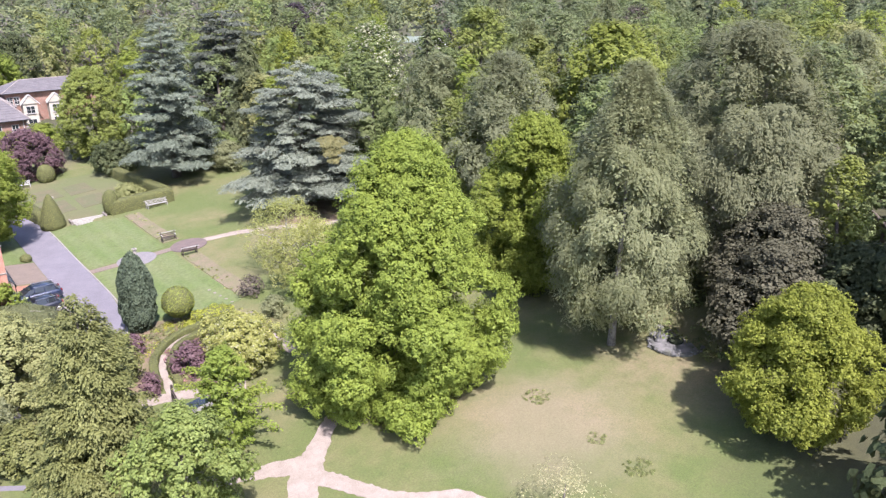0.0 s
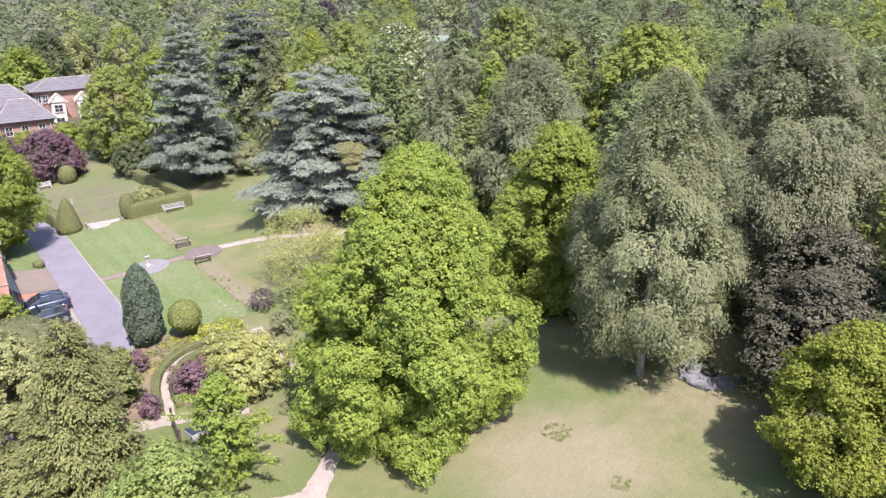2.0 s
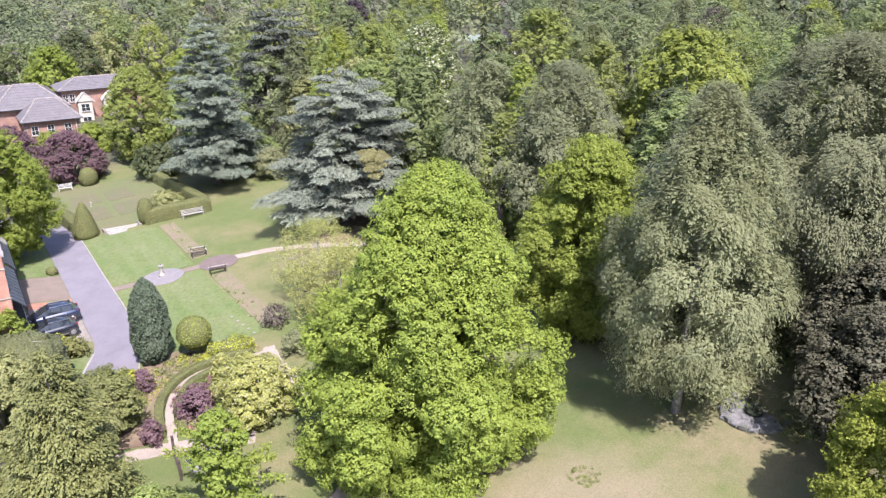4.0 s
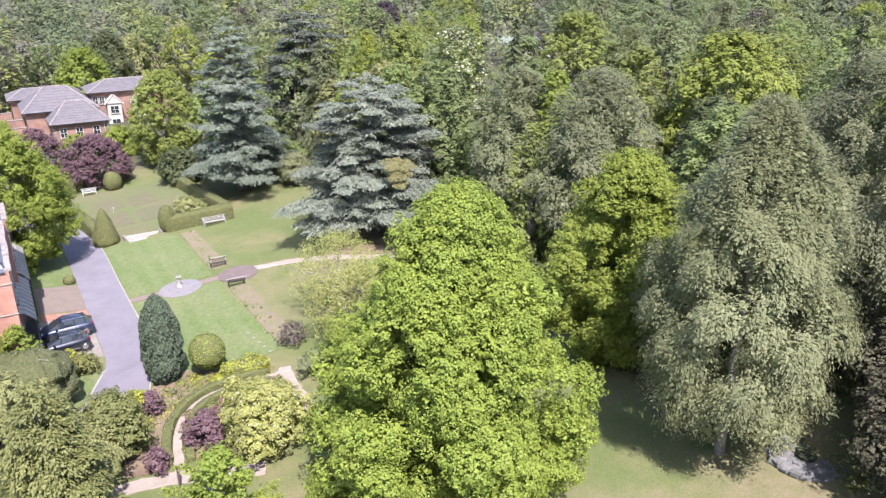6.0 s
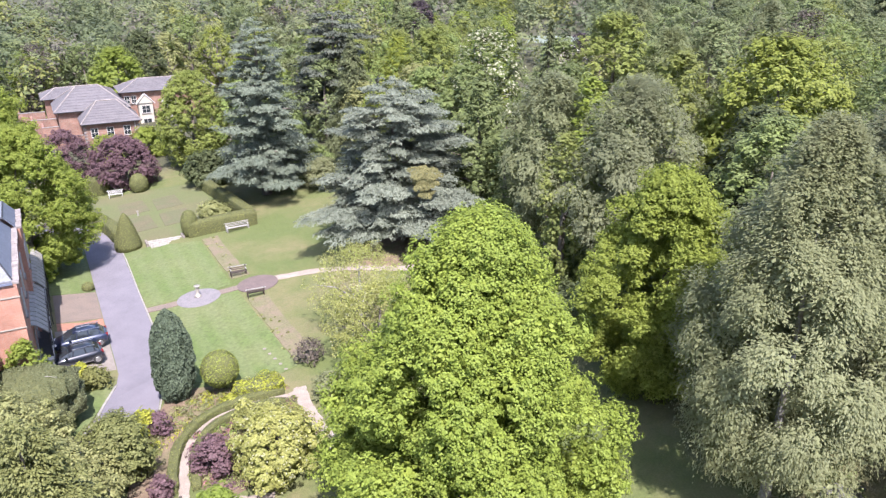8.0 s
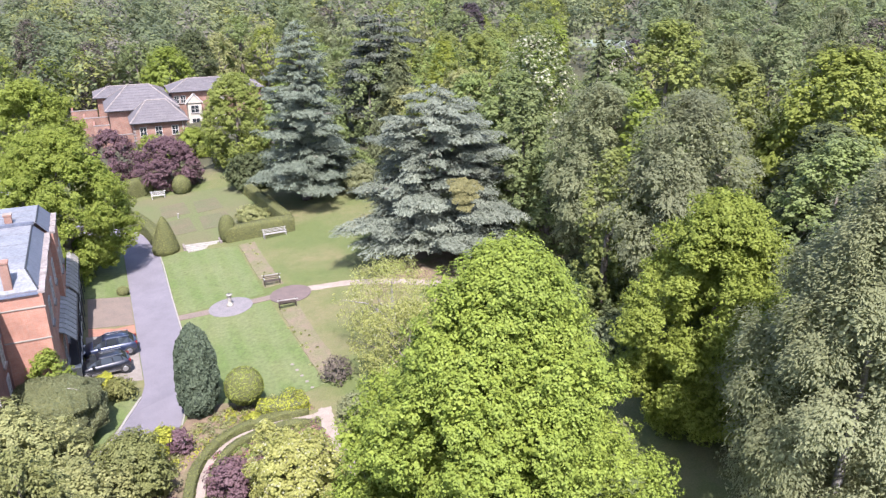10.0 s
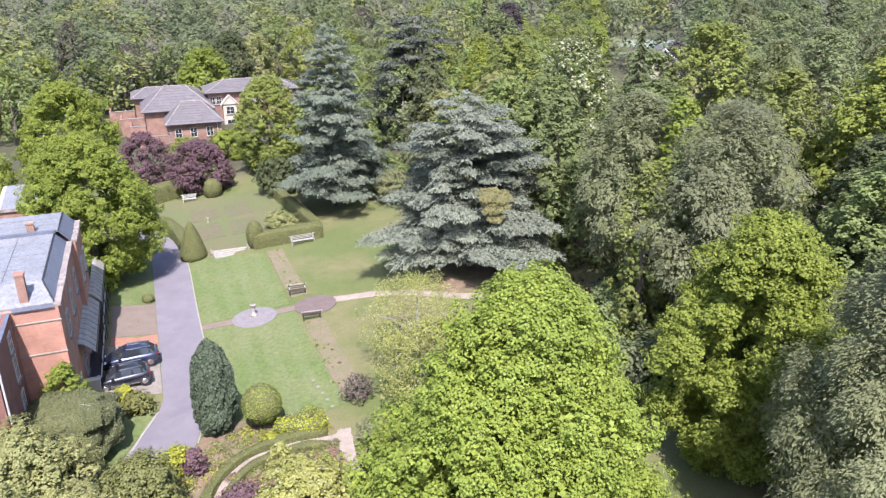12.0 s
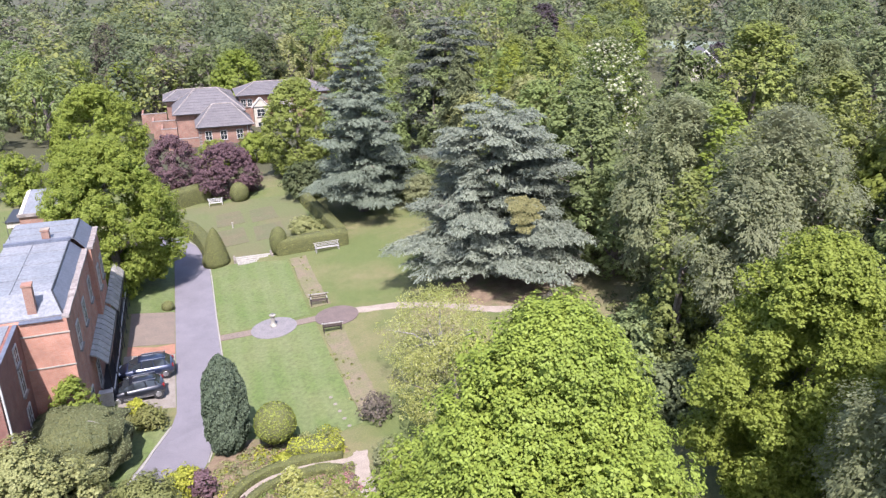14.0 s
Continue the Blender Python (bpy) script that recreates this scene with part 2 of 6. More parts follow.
def lobes_of(rng, h, r, low, count, size, lean=(0, 0), point=0.62, wide=0.3, tuck=0.75):
    """Centres and radii of the boughs of a crown of height h and radius r whose foliage begins at low, widest at the share
    wide of its height. point: how fast it narrows to the top."""
    k = np.arange(count)
    u = np.clip((k + rng.uniform(0, 1, count)) / count, 0, 1)
    u = u * 0.97 + 0.03 * u**2
    env = r * np.where(u < wide, 0.66 + 0.34 * np.sin(np.clip(u / wide, 0, 1) * np.pi / 2), np.cos(np.clip((u - wide) / (1.02 - wide), 0, 1) * np.pi / 2) ** point)
    az = k * 2.39996 + rng.uniform(-0.5, 0.5, count)
    env = env * (1 + 0.1 * np.sin(3 * az + 4 * u + rng.uniform(0, 6)) + 0.08 * np.sin(5 * az - 7 * u + rng.uniform(0, 6)))
    rl = size * r * rng.uniform(0.7, 1.25, count)
    deep = np.where(rng.uniform(0, 1, count) < 0.15, rng.uniform(0.3, 0.7, count), rng.uniform(0.86, 1.04, count))
    rad = np.maximum(env * deep - rl * tuck, 0)
    z = low + (h - low) * u
    z = np.minimum(z, h - rl * tuck)
    return np.stack([rad * np.cos(az) + lean[0] * u, rad * np.sin(az) + lean[1] * u, z], 1), rl


def masses(rng, h, r, low, count, size, lean, point, wide):
    """Boughs gathered into a few large rounded masses with clefts between them."""
    top, big = lobes_of(rng, h, r, low, max(int(count / 2), 9), size * 1.5, lean, point, wide, 0.95)
    mid = np.array([lean[0] * 0.4, lean[1] * 0.4, low + (h - low) * 0.42])
    c, rl = [], []
    for p, q in zip(top, big):
        k = np.arange(13)
        z = 1 - 2 * (k + 0.5) / 13
        az = k * 2.39996 + rng.uniform(0, 6.28)
        d = unit(np.stack([np.sqrt(1 - z * z) * np.cos(az), np.sqrt(1 - z * z) * np.sin(az), z], 1) + 0.22 * rng.normal(size=(13, 3)))
        d = d[d @ (0.8 * unit((p - mid)[None])[0] + np.array([0, 0, 0.45])) > -0.3]
        c.append(p + d * q * rng.uniform(0.5, 0.78, (len(d), 1)) * np.array([1, 1, 0.8]))
        rl.append(q * rng.uniform(0.34, 0.52, len(d)))
    deep, big = lobes_of(rng, h * 0.92, r * 0.66, low, max(count // 6, 6), size * 2.0, lean, point, wide)
    return np.concatenate(c + [deep]), np.concatenate(rl + [big])


def crown_quads(rng, c, rl, mid, leaf, per_m2, wild=0.32, sub=18, flat=0.8, up=0.55, even=0.2):
    """Leaves on small clumps that stand close together on the boughs c of radius rl."""
    out = []
    for p, r in zip(c, rl):
        k = np.arange(sub)
        z = 1 - 2 * (k + 0.5) / sub
        az = k * 2.39996 + rng.uniform(0, 6.28)
        d = np.stack([np.sqrt(1 - z * z) * np.cos(az), np.sqrt(1 - z * z) * np.sin(az), z], 1)
        d = unit(d + 0.25 * rng.normal(size=(sub, 3)))
        away = unit((p - mid)[None])[0]
        d = d[(d @ (0.7 * away + np.array([0, 0, 0.4]))) > -0.4]
        if not len(d):
            continue
        cc = p + d * r * np.array([1, 1, flat]) * rng.uniform(0.66, 1.04, (len(d), 1))
        rs = r * rng.uniform(0.22, 0.44, len(d))
        n = np.maximum((per_m2 * 4 * np.pi * rs**2 * 0.5).astype(int), 4)
        idx = np.repeat(np.arange(len(d)), n)
        e = unit(ball_dirs(rng, len(idx)) + 0.75 * d[idx])
        pos = cc[idx] + e * rs[idx, None] * rng.uniform(0.6, 1.12, (len(idx), 1)) * np.array([1, 1, 0.85])
        face = (1 - even) * (0.7 * e + 0.4 * d[idx]) + even * (1.1 * unit(cc - mid)[idx] + 0.3 * d[idx])
        out.append(leaf_quads(rng, pos, face + np.array([0, 0, up]), leaf, leaf * 0.74, wild=wild))
    return np.concatenate(out)


def weeping_quads(rng, c, rl, mid, leaf, strands, drop):
    """Thin hanging twigs over the boughs, each a row of small leaves, in drooping tufts."""
    out = []
    for p, r in zip(c, rl):
        tufts = 9
        t = unit(ball_dirs(rng, tufts) + 0.6 * unit((p - mid)[None]) + np.array([0, 0, 0.45]))
        n = max(int(strands * r * r), 6)
        g = rng.integers(0, tufts, n)
        d = unit(t[g] + 0.42 * rng.normal(size=(n, 3)))
        top = p + d * r * (0.7 + 0.4 * rng.uniform(0, 1, tufts)[g] * rng.uniform(0.6, 1.0, n))[:, None]
        k = rng.integers(7, 14, n)
        idx = np.repeat(np.arange(n), k)
        u = rng.uniform(0, 1, len(idx))
        ln = drop * rng.uniform(0.35, 1.2, n)[idx]
        pos = top[idx] + np.stack([d[idx, 0] * 0.5 * u, d[idx, 1] * 0.5 * u, 0.15 * u - u * u * ln], 1) + rng.normal(size=(len(idx), 3)) * 0.1
        down = np.tile(np.array([[0, 0, -1.0]]), (len(idx), 1)) + 0.8 * d[idx]
        out.append(leaf_quads(rng, pos, 0.3 * d[idx] + 0.6 * unit((p - mid)[None]) + np.array([0, 0, 0.7]), leaf * 1.6, leaf * 0.6, along=down, wild=0.18))
    return np.concatenate(out)


def pad_quads(rng, h, r, low, branches, leaf, per_m2, pad=1.0, droop=0.12, lift=0.1, shape=0.6, fan=0.34, spire=1.0, uneven=(0.6, 1.1), sag=0.28, slim=0.34, flat=0.05, side=0.0):
    """A conifer of level boughs, each a spread of flattened pads of needles with drooping rims."""
    out = []
    swell = rng.uniform(0, 6.28, 3)
    for b in range(branches):
        u = ((b + rng.uniform(0, 1)) / branches) ** spire
        az = b * 2.399 + rng.uniform(-0.4, 0.4)
        ln = r * max((1 - u) ** shape, 0.06) * rng.uniform(*uneven) * (1 + 0.1 * math.sin(2 * az + swell[0]) + 0.08 * math.sin(3 * az + 9 * u + swell[1]))
        o = np.array([math.cos(az), math.sin(az), 0.0])
        w = np.array([-o[1], o[0], 0.0])
        z0 = low + (h - low) * u
        size = pad * (0.55 + 0.45 * (1 - u))
        m = max(int(ln * 0.68 / (size * 0.72)), 1)
        for j in range(m):
            v = 0.36 + 0.64 * (j + rng.uniform(0.2, 0.9)) / m
            half = fan * ln * math.sin(math.pi * min(v * 0.78 + 0.12, 1)) ** 0.8
            for _ in range(1 + int(half / size * 1.25)):
                q = rng.uniform(-1, 1) * half
                rp = size * rng.uniform(0.6, 1.25)
                zc = z0 + lift * ln * v - droop * ln * v**2.2 - 0.1 * abs(q) + rng.normal() * 0.14
                n = max(int(per_m2 * math.pi * rp * rp), 10)
                rho = np.sqrt(rng.uniform(0, 1, n))
                a = rng.uniform(0, 6.283, n)
                # pads are longer along the bough, with fingers at the rim
                edge = rho * rp * (1 + 0.22 * np.sin(5 * a + j) + 0.15 * np.sin(8 * a + b))
                e = o[None] * (np.cos(a) * 1.25)[:, None] + w[None] * (np.sin(a) * 0.85)[:, None]
                pos = o * (ln * v) + w * q + np.array([0, 0, zc]) + e * edge[:, None]
                pos[:, 2] += -sag * rp * rho**2.2 + rng.normal(size=n) * flat + 0.07 * rp * np.sin(6 * a + 4 * rho)
                al = e + 0.5 * o - np.array([0, 0, 0.25])
                out.append(leaf_quads(rng, pos, np.array([[0, 0, 1.0]]) + (0.5 * rho)[:, None] * e + 0.15 * o, leaf * 1.5, leaf * 1.5 * slim, along=al, wild=0.38))
    return np.concatenate(out)


def tier_quads(rng, h, r, low, branches, per, leaf, droop=0.12, shape=0.75, lift=0.1, fan=0.34, spire=1.0, uneven=(0.6, 1.1), slim=0.3, tilt=0.55, flat=0.09, wild=0.5):
    """Branches in tiers, wide below and short at the top, each a fan of twigs set with needle sprays."""
    out = []
    for b in range(branches):
        u = ((b + rng.uniform(0, 1)) / branches) ** spire
        z0 = low + (h - low) * u
        ln = r * max((1 - u) ** shape, 0.07) * rng.uniform(*uneven)
        az = b * 2.399 + rng.uniform(-0.5, 0.5)
        o = np.array([math.cos(az), math.sin(az), 0.0])
        s = np.array([-o[1], o[0], 0.0])
        k = max(int(per * (ln / r) ** 1.4), 24)
        m = int(5 + 1.6 * ln)
        j = rng.integers(0, m, k)
        side = np.sign(rng.uniform(-1, 1, k))
        q = rng.uniform(0, 1, k) ** 0.8
        v0 = 0.15 + 0.8 * (j + 0.5) / m
        half = (fan * ln * np.sin(np.pi * np.clip(v0 * 0.8 + 0.15, 0, 1)) ** 0.8 + 0.15) * (0.75 + 0.5 * np.modf(j * 0.618 + b * 0.37)[0])
        v = v0 + 0.22 * q
        up = z0 + lift * ln * v - droop * ln * v**2.2
        pos = o * (ln * v)[:, None] + s * (side * q * half)[:, None]
        pos[:, 2] = up - 0.16 * half * q**2 + 0.1 * np.sin(j * 2.3 + b) * ln**0.4
        pos += rng.normal(size=(k, 3)) * np.array([0.07, 0.07, flat]) * (1 + 0.05 * ln)
        al = o[None] * 0.7 + s[None] * (side * 0.9)[:, None] - np.array([[0, 0, droop + 0.15]])
        out.append(leaf_quads(rng, pos, np.array([[0, 0, 1.0]]) + tilt * o[None], leaf * 1.6, leaf * slim, along=al, wild=wild))
    return np.concatenate(out)


def trunk_parts(thing, rng, h, r, low, girth, bark, c=None, limbs=5, lean=(0, 0)):
    bm = bmesh.new()
    top = low + (h - low) * 0.72
    pts = [(lean[0] * k / 6 * 0.7 + rng.normal() * 0.05 * k * girth, lean[1] * k / 6 * 0.7 + rng.normal() * 0.05 * k * girth, -0.3 + (top + 0.3) * k / 6) for k in range(7)]
    tube(bm, pts, [girth * 1.45, girth * 1.02, girth * 0.9, girth * 0.74, girth * 0.56, girth * 0.36, girth * 0.14], 9)
    part("trunk", bm, bark, thing, smooth=True)
    if c is not None and limbs:
        far = np.argsort(-np.hypot(c[:, 0], c[:, 1]))[: limbs * 3 : 3]
        for q in far:
            e = Vector(c[q])
            z = min(max(low * 0.8, e.z - 0.55 * math.hypot(e.x, e.y)), top * 0.9)
            k = (z + 0.3) / (top + 0.3) * 6
            a = Vector(pts[int(min(k, 5))]).lerp(Vector(pts[int(min(k, 5)) + 1]), min(k, 6) - int(min(k, 5)))
            m = a.lerp(e, 0.5) + Vector((0, 0, 0.12 * (e - a).length))
            bm = bmesh.new()
            tube(bm, [a, a.lerp(m, 0.6), m, m.lerp(e, 0.6), e], [girth * 0.42, girth * 0.34, girth * 0.25, girth * 0.16, girth * 0.06], 6)
            part("limb", bm, bark, thing, smooth=True)


def broad_tree(name, label, x, y, h, r, mat, seed, low=None, count=70, size=0.24, leaf=0.13, per=34, limbs=5, bark=None, lean=(0, 0), category="tree", sub=18, group="", wild=0.34, point=0.62, wide=0.3, flat=0.8, solid=True, inner=80, massed=False, even=0.2):
    rng = np.random.default_rng(seed)
    low = h * 0.16 if low is None else low
    thing = empty(name, pose(x, y, gz(x, y)), label, category, group)
    c, rl = (masses if massed else lobes_of)(rng, h, r, low, count, size, lean, point, wide)
    mid = np.array([lean[0] * 0.4, lean[1] * 0.4, low + (h - low) * 0.42])
    link("crown", quads("crown", crown_quads(rng, c, rl, mid, leaf, per * 0.95, sub=sub, wild=wild, flat=flat, even=even)), mat, thing)
    if solid:
        inner_leaves(rng, thing, c - 0.15 * rl[:, None] * unit(c - mid), rl, mat, inner, 0.15, flat)
    trunk_parts(thing, rng, h, r, low, 0.022 * h + 0.02 * r, bark or M_BARK, c, limbs, lean)
    return thing


def weeping_tree(name, label, x, y, h, r, mat, seed, low=None, count=60, size=0.25, leaf=0.09, strands=30, drop=1.6, lean=(0, 0), limbs=5, point=0.8, wide=0.25, inner=110):
    rng = np.random.default_rng(seed)
    low = h * 0.2 if low is None else low
    thing = empty(name, pose(x, y, gz(x, y)), label, "tree")
    c, rl = lobes_of(rng, h, r, low, count, size, lean, point, wide)
    mid = np.array([0, 0, low + (h - low) * 0.4])
    link("crown", quads("crown", weeping_quads(rng, c, rl, mid, leaf, strands, drop)), mat, thing)
    if inner:
        inner_leaves(rng, thing, c - np.array([0, 0, 0.2]), rl, mat, inner, 0.115, 1.05)
    trunk_parts(thing, rng, h, r, low, 0.0115 * h, M_BIRCH_BARK, c, limbs, lean)
    return thing


def tier_tree(name, label, x, y, h, r, mat, seed, low=0.6, branches=110, per=420, leaf=0.17, limbs=0, **how):
    rng = np.random.default_rng(seed)
    thing = empty(name, pose(x, y, gz(x, y)), label, "tree")
    link("crown", quads("crown", tier_quads(rng, h, r, low, branches, per, leaf, **how)), mat, thing)
    trunk_parts(thing, rng, h * 1.25, r, low, 0.022 * h, M_BARK)
    return thing


def pad_tree(name, label, x, y, h, r, mat, seed, low=0.6, limbs=10, **how):
    rng = np.random.default_rng(seed)
    thing = empty(name, pose(x, y, gz(x, y)), label, "tree")
    link("crown", quads("crown", pad_quads(rng, h, r, low, **how)), mat, thing)
    trunk_parts(thing, rng, h * 1.25, r, low, 0.022 * h, M_BARK)
    for k in range(limbs):
        u = (k + 0.5) / limbs * 0.8
        a, z, ln = k * 2.399, low + (h - low) * u, 0.75 * r * (1 - u) ** how.get("shape", 0.6)
        bm = bmesh.new()
        tube(bm, [(math.cos(a) * ln * q, math.sin(a) * ln * q, z - 0.25 + 0.1 * ln * q) for q in (0, 0.4, 0.8, 1.0)], [0.011 * h, 0.008 * h, 0.004 * h, 0.02], 6)
        part("limb", bm, M_BARK, thing, smooth=True)
    return thing


# ---- ground ----
def ground_axis(near, far, step, count):
    """Even steps from near[0] to near[1], then ever longer ones out to far."""
    mid = list(np.arange(near[0], near[1] + 0.01, step))
    out = [step * (1.22 ** k) for k in range(1, count)]
    acc = np.cumsum(out)
    acc = acc * (far / acc[-1])
    return sorted([near[0] - a for a in acc] + mid + [near[1] + a for a in acc])


def grass_material():
    """Rough grass that is green, straw-coloured and bare by turns."""
    m, nodes, links, bsdf = node_mat("grass")
    pos = nodes.new("ShaderNodeNewGeometry").outputs["Position"]
    col = blend(nodes, links, remap(nodes, links, noise_tex(nodes, links, pos, 0.10, 5), 0.42, 0.62), (0.08, 0.1, 0.0271), (0.132, 0.12, 0.053))
    col = blend(nodes, links, remap(nodes, links, noise_tex(nodes, links, pos, 0.055, 6, 0.65), 0.52, 0.68, 0, 0.8), col, (0.16, 0.129, 0.075))
    col = blend(nodes, links, remap(nodes, links, noise_tex(nodes, links, pos, 0.9, 4), 0.45, 0.75, 0, 0.6), col, (0.0649, 0.0894, 0.0216))
    # brown litter on the wood's floor, with the trees' shade put into its tone
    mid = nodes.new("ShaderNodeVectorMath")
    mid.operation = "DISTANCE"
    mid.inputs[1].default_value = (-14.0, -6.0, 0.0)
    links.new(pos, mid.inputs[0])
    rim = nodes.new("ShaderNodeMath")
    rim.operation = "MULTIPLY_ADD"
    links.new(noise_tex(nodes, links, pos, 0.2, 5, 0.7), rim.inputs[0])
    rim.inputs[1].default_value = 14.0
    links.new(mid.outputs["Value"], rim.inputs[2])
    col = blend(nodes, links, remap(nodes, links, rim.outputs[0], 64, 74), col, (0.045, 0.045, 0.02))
    # the worn middle of the big lawn
    off = nodes.new("ShaderNodeVectorMath")
    off.operation = "DISTANCE"
    off.inputs[1].default_value = (9.3, -48.0, 1.2)
    links.new(pos, off.inputs[0])
    far = nodes.new("ShaderNodeMath")
    far.operation = "MULTIPLY_ADD"
    links.new(noise_tex(nodes, links, pos, 0.35, 6, 0.7), far.inputs[0])
    far.inputs[1].default_value = 9.0
    links.new(off.outputs["Value"], far.inputs[2])
    col = blend(nodes, links, remap(nodes, links, far.outputs[0], 7.0, 12.0, 0.6, 0), col, (0.185, 0.148, 0.1))
    g = remap(nodes, links, noise_tex(nodes, links, pos, 9, 5, 0.7), 0.3, 0.7, 0.75, 1.25)
    cc = nodes.new("ShaderNodeCombineColor")
    for k in range(3):
        links.new(g, cc.inputs[k])
    links.new(blend(nodes, links, 1.0, col, cc.outputs[0], "MULTIPLY"), bsdf.inputs["Base Color"])
    bsdf.inputs["Roughness"].default_value = 0.95
    b = nodes.new("ShaderNodeBump")
    b.inputs["Strength"].default_value, b.inputs["Distance"].default_value = 0.6, 0.06
    links.new(noise_tex(nodes, links, pos, 30, 4), b.inputs["Height"])
    links.new(b.outputs[0], bsdf.inputs["Normal"])
    return m


def lawn_material():
    m, nodes, links, bsdf = node_mat("mown_lawn")
    pos = nodes.new("ShaderNodeNewGeometry").outputs["Position"]
    col = blend(nodes, links, remap(nodes, links, noise_tex(nodes, links, pos, 0.16, 5), 0.38, 0.66), (0.0766, 0.11, 0.0281), (0.111, 0.125, 0.0493))
    sx = nodes.new("ShaderNodeSeparateXYZ")
    links.new(pos, sx.inputs[0])
    wave = nodes.new("ShaderNodeMath")
    wave.operation = "SINE"
    k = nodes.new("ShaderNodeMath")
    k.operation = "MULTIPLY"
    k.inputs[1].default_value = 3.4
    links.new(sx.outputs[0], k.inputs[0])
    links.new(k.outputs[0], wave.inputs[0])
    col = blend(nodes, links, remap(nodes, links, wave.outputs[0], -0.5, 0.5, 0, 0.28), col, (0.12, 0.137, 0.0633))
    g = remap(nodes, links, noise_tex(nodes, links, pos, 3.2, 7, 0.72), 0.3, 0.7, 0.68, 1.3)
    cc = nodes.new("ShaderNodeCombineColor")
    for q in range(3):
        links.new(g, cc.inputs[q])
    links.new(blend(nodes, links, 1.0, col, cc.outputs[0], "MULTIPLY"), bsdf.inputs["Base Color"])
    bsdf.inputs["Roughness"].default_value = 0.95
    b = nodes.new("ShaderNodeBump")
    b.inputs["Strength"].default_value, b.inputs["Distance"].default_value = 0.5, 0.04
    links.new(noise_tex(nodes, links, pos, 40, 4), b.inputs["Height"])
    links.new(b.outputs[0], bsdf.inputs["Normal"])
    return m


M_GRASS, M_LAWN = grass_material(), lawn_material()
gx, gy = ground_axis((-60, 100), 2400, 2.0, 26), ground_axis((-96, 140), 2400, 2.0, 26)
bm = bmesh.new()
grid = [[bm.verts.new((x, y, gz(x, y))) for x in gx] for y in gy]
for a, b in zip(grid, grid[1:]):
    for k in range(len(gx) - 1):
        bm.faces.new((a[k], a[k + 1], b[k + 1], b[k]))
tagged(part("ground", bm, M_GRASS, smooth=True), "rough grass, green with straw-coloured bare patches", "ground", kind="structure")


def smooth_line(pts, steps=8):
    """Points on a curve through pts (Catmull-Rom)."""
    p = [Vector(q) for q in pts]
    p = [2 * p[0] - p[1]] + p + [2 * p[-1] - p[-2]]
    out = []
    for i in range(1, len(p) - 2):
        for k in range(steps):
            t = k / steps
            out.append(0.5 * (2 * p[i] + (p[i + 1] - p[i - 1]) * t + (2 * p[i - 1] - 5 * p[i] + 4 * p[i + 1] - p[i + 2]) * t * t + (3 * p[i] - p[i - 1] - 3 * p[i + 1] + p[i + 2]) * t**3))
    return out + [p[-2]]


def sheet(name, outline, rise, mat, label, category, kind="structure", parent=None):
    """A slab that follows the ground, its top rise above it."""
    bm = bmesh.new()
    top = [bm.verts.new((x, y, gz(x, y) + rise)) for x, y in outline]
    low = [bm.verts.new((x, y, gz(x, y) - 0.25)) for x, y in outline]
    bm.faces.new(top)
    for k in range(len(top)):
        bm.faces.new((low[k], low[(k + 1) % len(top)], top[(k + 1) % len(top)], top[k]))
    bmesh.ops.triangulate(bm, faces=[f for f in bm.faces if len(f.verts) > 4])
    bmesh.ops.recalc_face_normals(bm, faces=bm.faces)
    return tagged(part(name, bm, mat, parent), label, category, kind=kind)


def ribbon(name, pts, width, rise, mat, label, category, steps=8, rng_edge=0.0, kind="structure"):
    """A strip of ground along a curve. width may be one number or one a point."""
    line = smooth_line([(x, y, 0) for x, y in pts], steps)
    ws = width if isinstance(width, (list, tuple)) else [width] * len(pts)
    rnd = random.Random(len(name) + len(pts))
    rows = []
    bm = bmesh.new()
    for i, p in enumerate(line):
        d = (line[min(i + 1, len(line) - 1)] - line[max(i - 1, 0)]).normalized()
        s = Vector((-d.y, d.x, 0))
        f = min(i / steps, len(ws) - 1)
        k = int(min(f, len(ws) - 2))
        w = (ws[k] + (ws[k + 1] - ws[k]) * (f - k)) / 2
        a, b = p + s * (w + rnd.uniform(-1, 1) * rng_edge), p - s * (w + rnd.uniform(-1, 1) * rng_edge)
        rows.append([bm.verts.new((q.x, q.y, gz(q.x, q.y) + z)) for q, z in ((a, -0.2), (a, rise), (b, rise), (b, -0.2))])
    for a, b in zip(rows, rows[1:]):
        for k in range(3):
            bm.faces.new((a[k], b[k], b[k + 1], a[k + 1]))
    bm.faces.new(rows[0])
    bm.faces.new(rows[-1][::-1])
    bmesh.ops.recalc_face_normals(bm, faces=bm.faces)
    return tagged(part(name, bm, mat), label, category, kind=kind)


# ---- roads, paths, lawns ----
def disc(cx, cy, r, n=28):
    return [(cx + r * math.cos(k / n * 2 * math.pi), cy + r * math.sin(k / n * 2 * math.pi)) for k in range(n)]


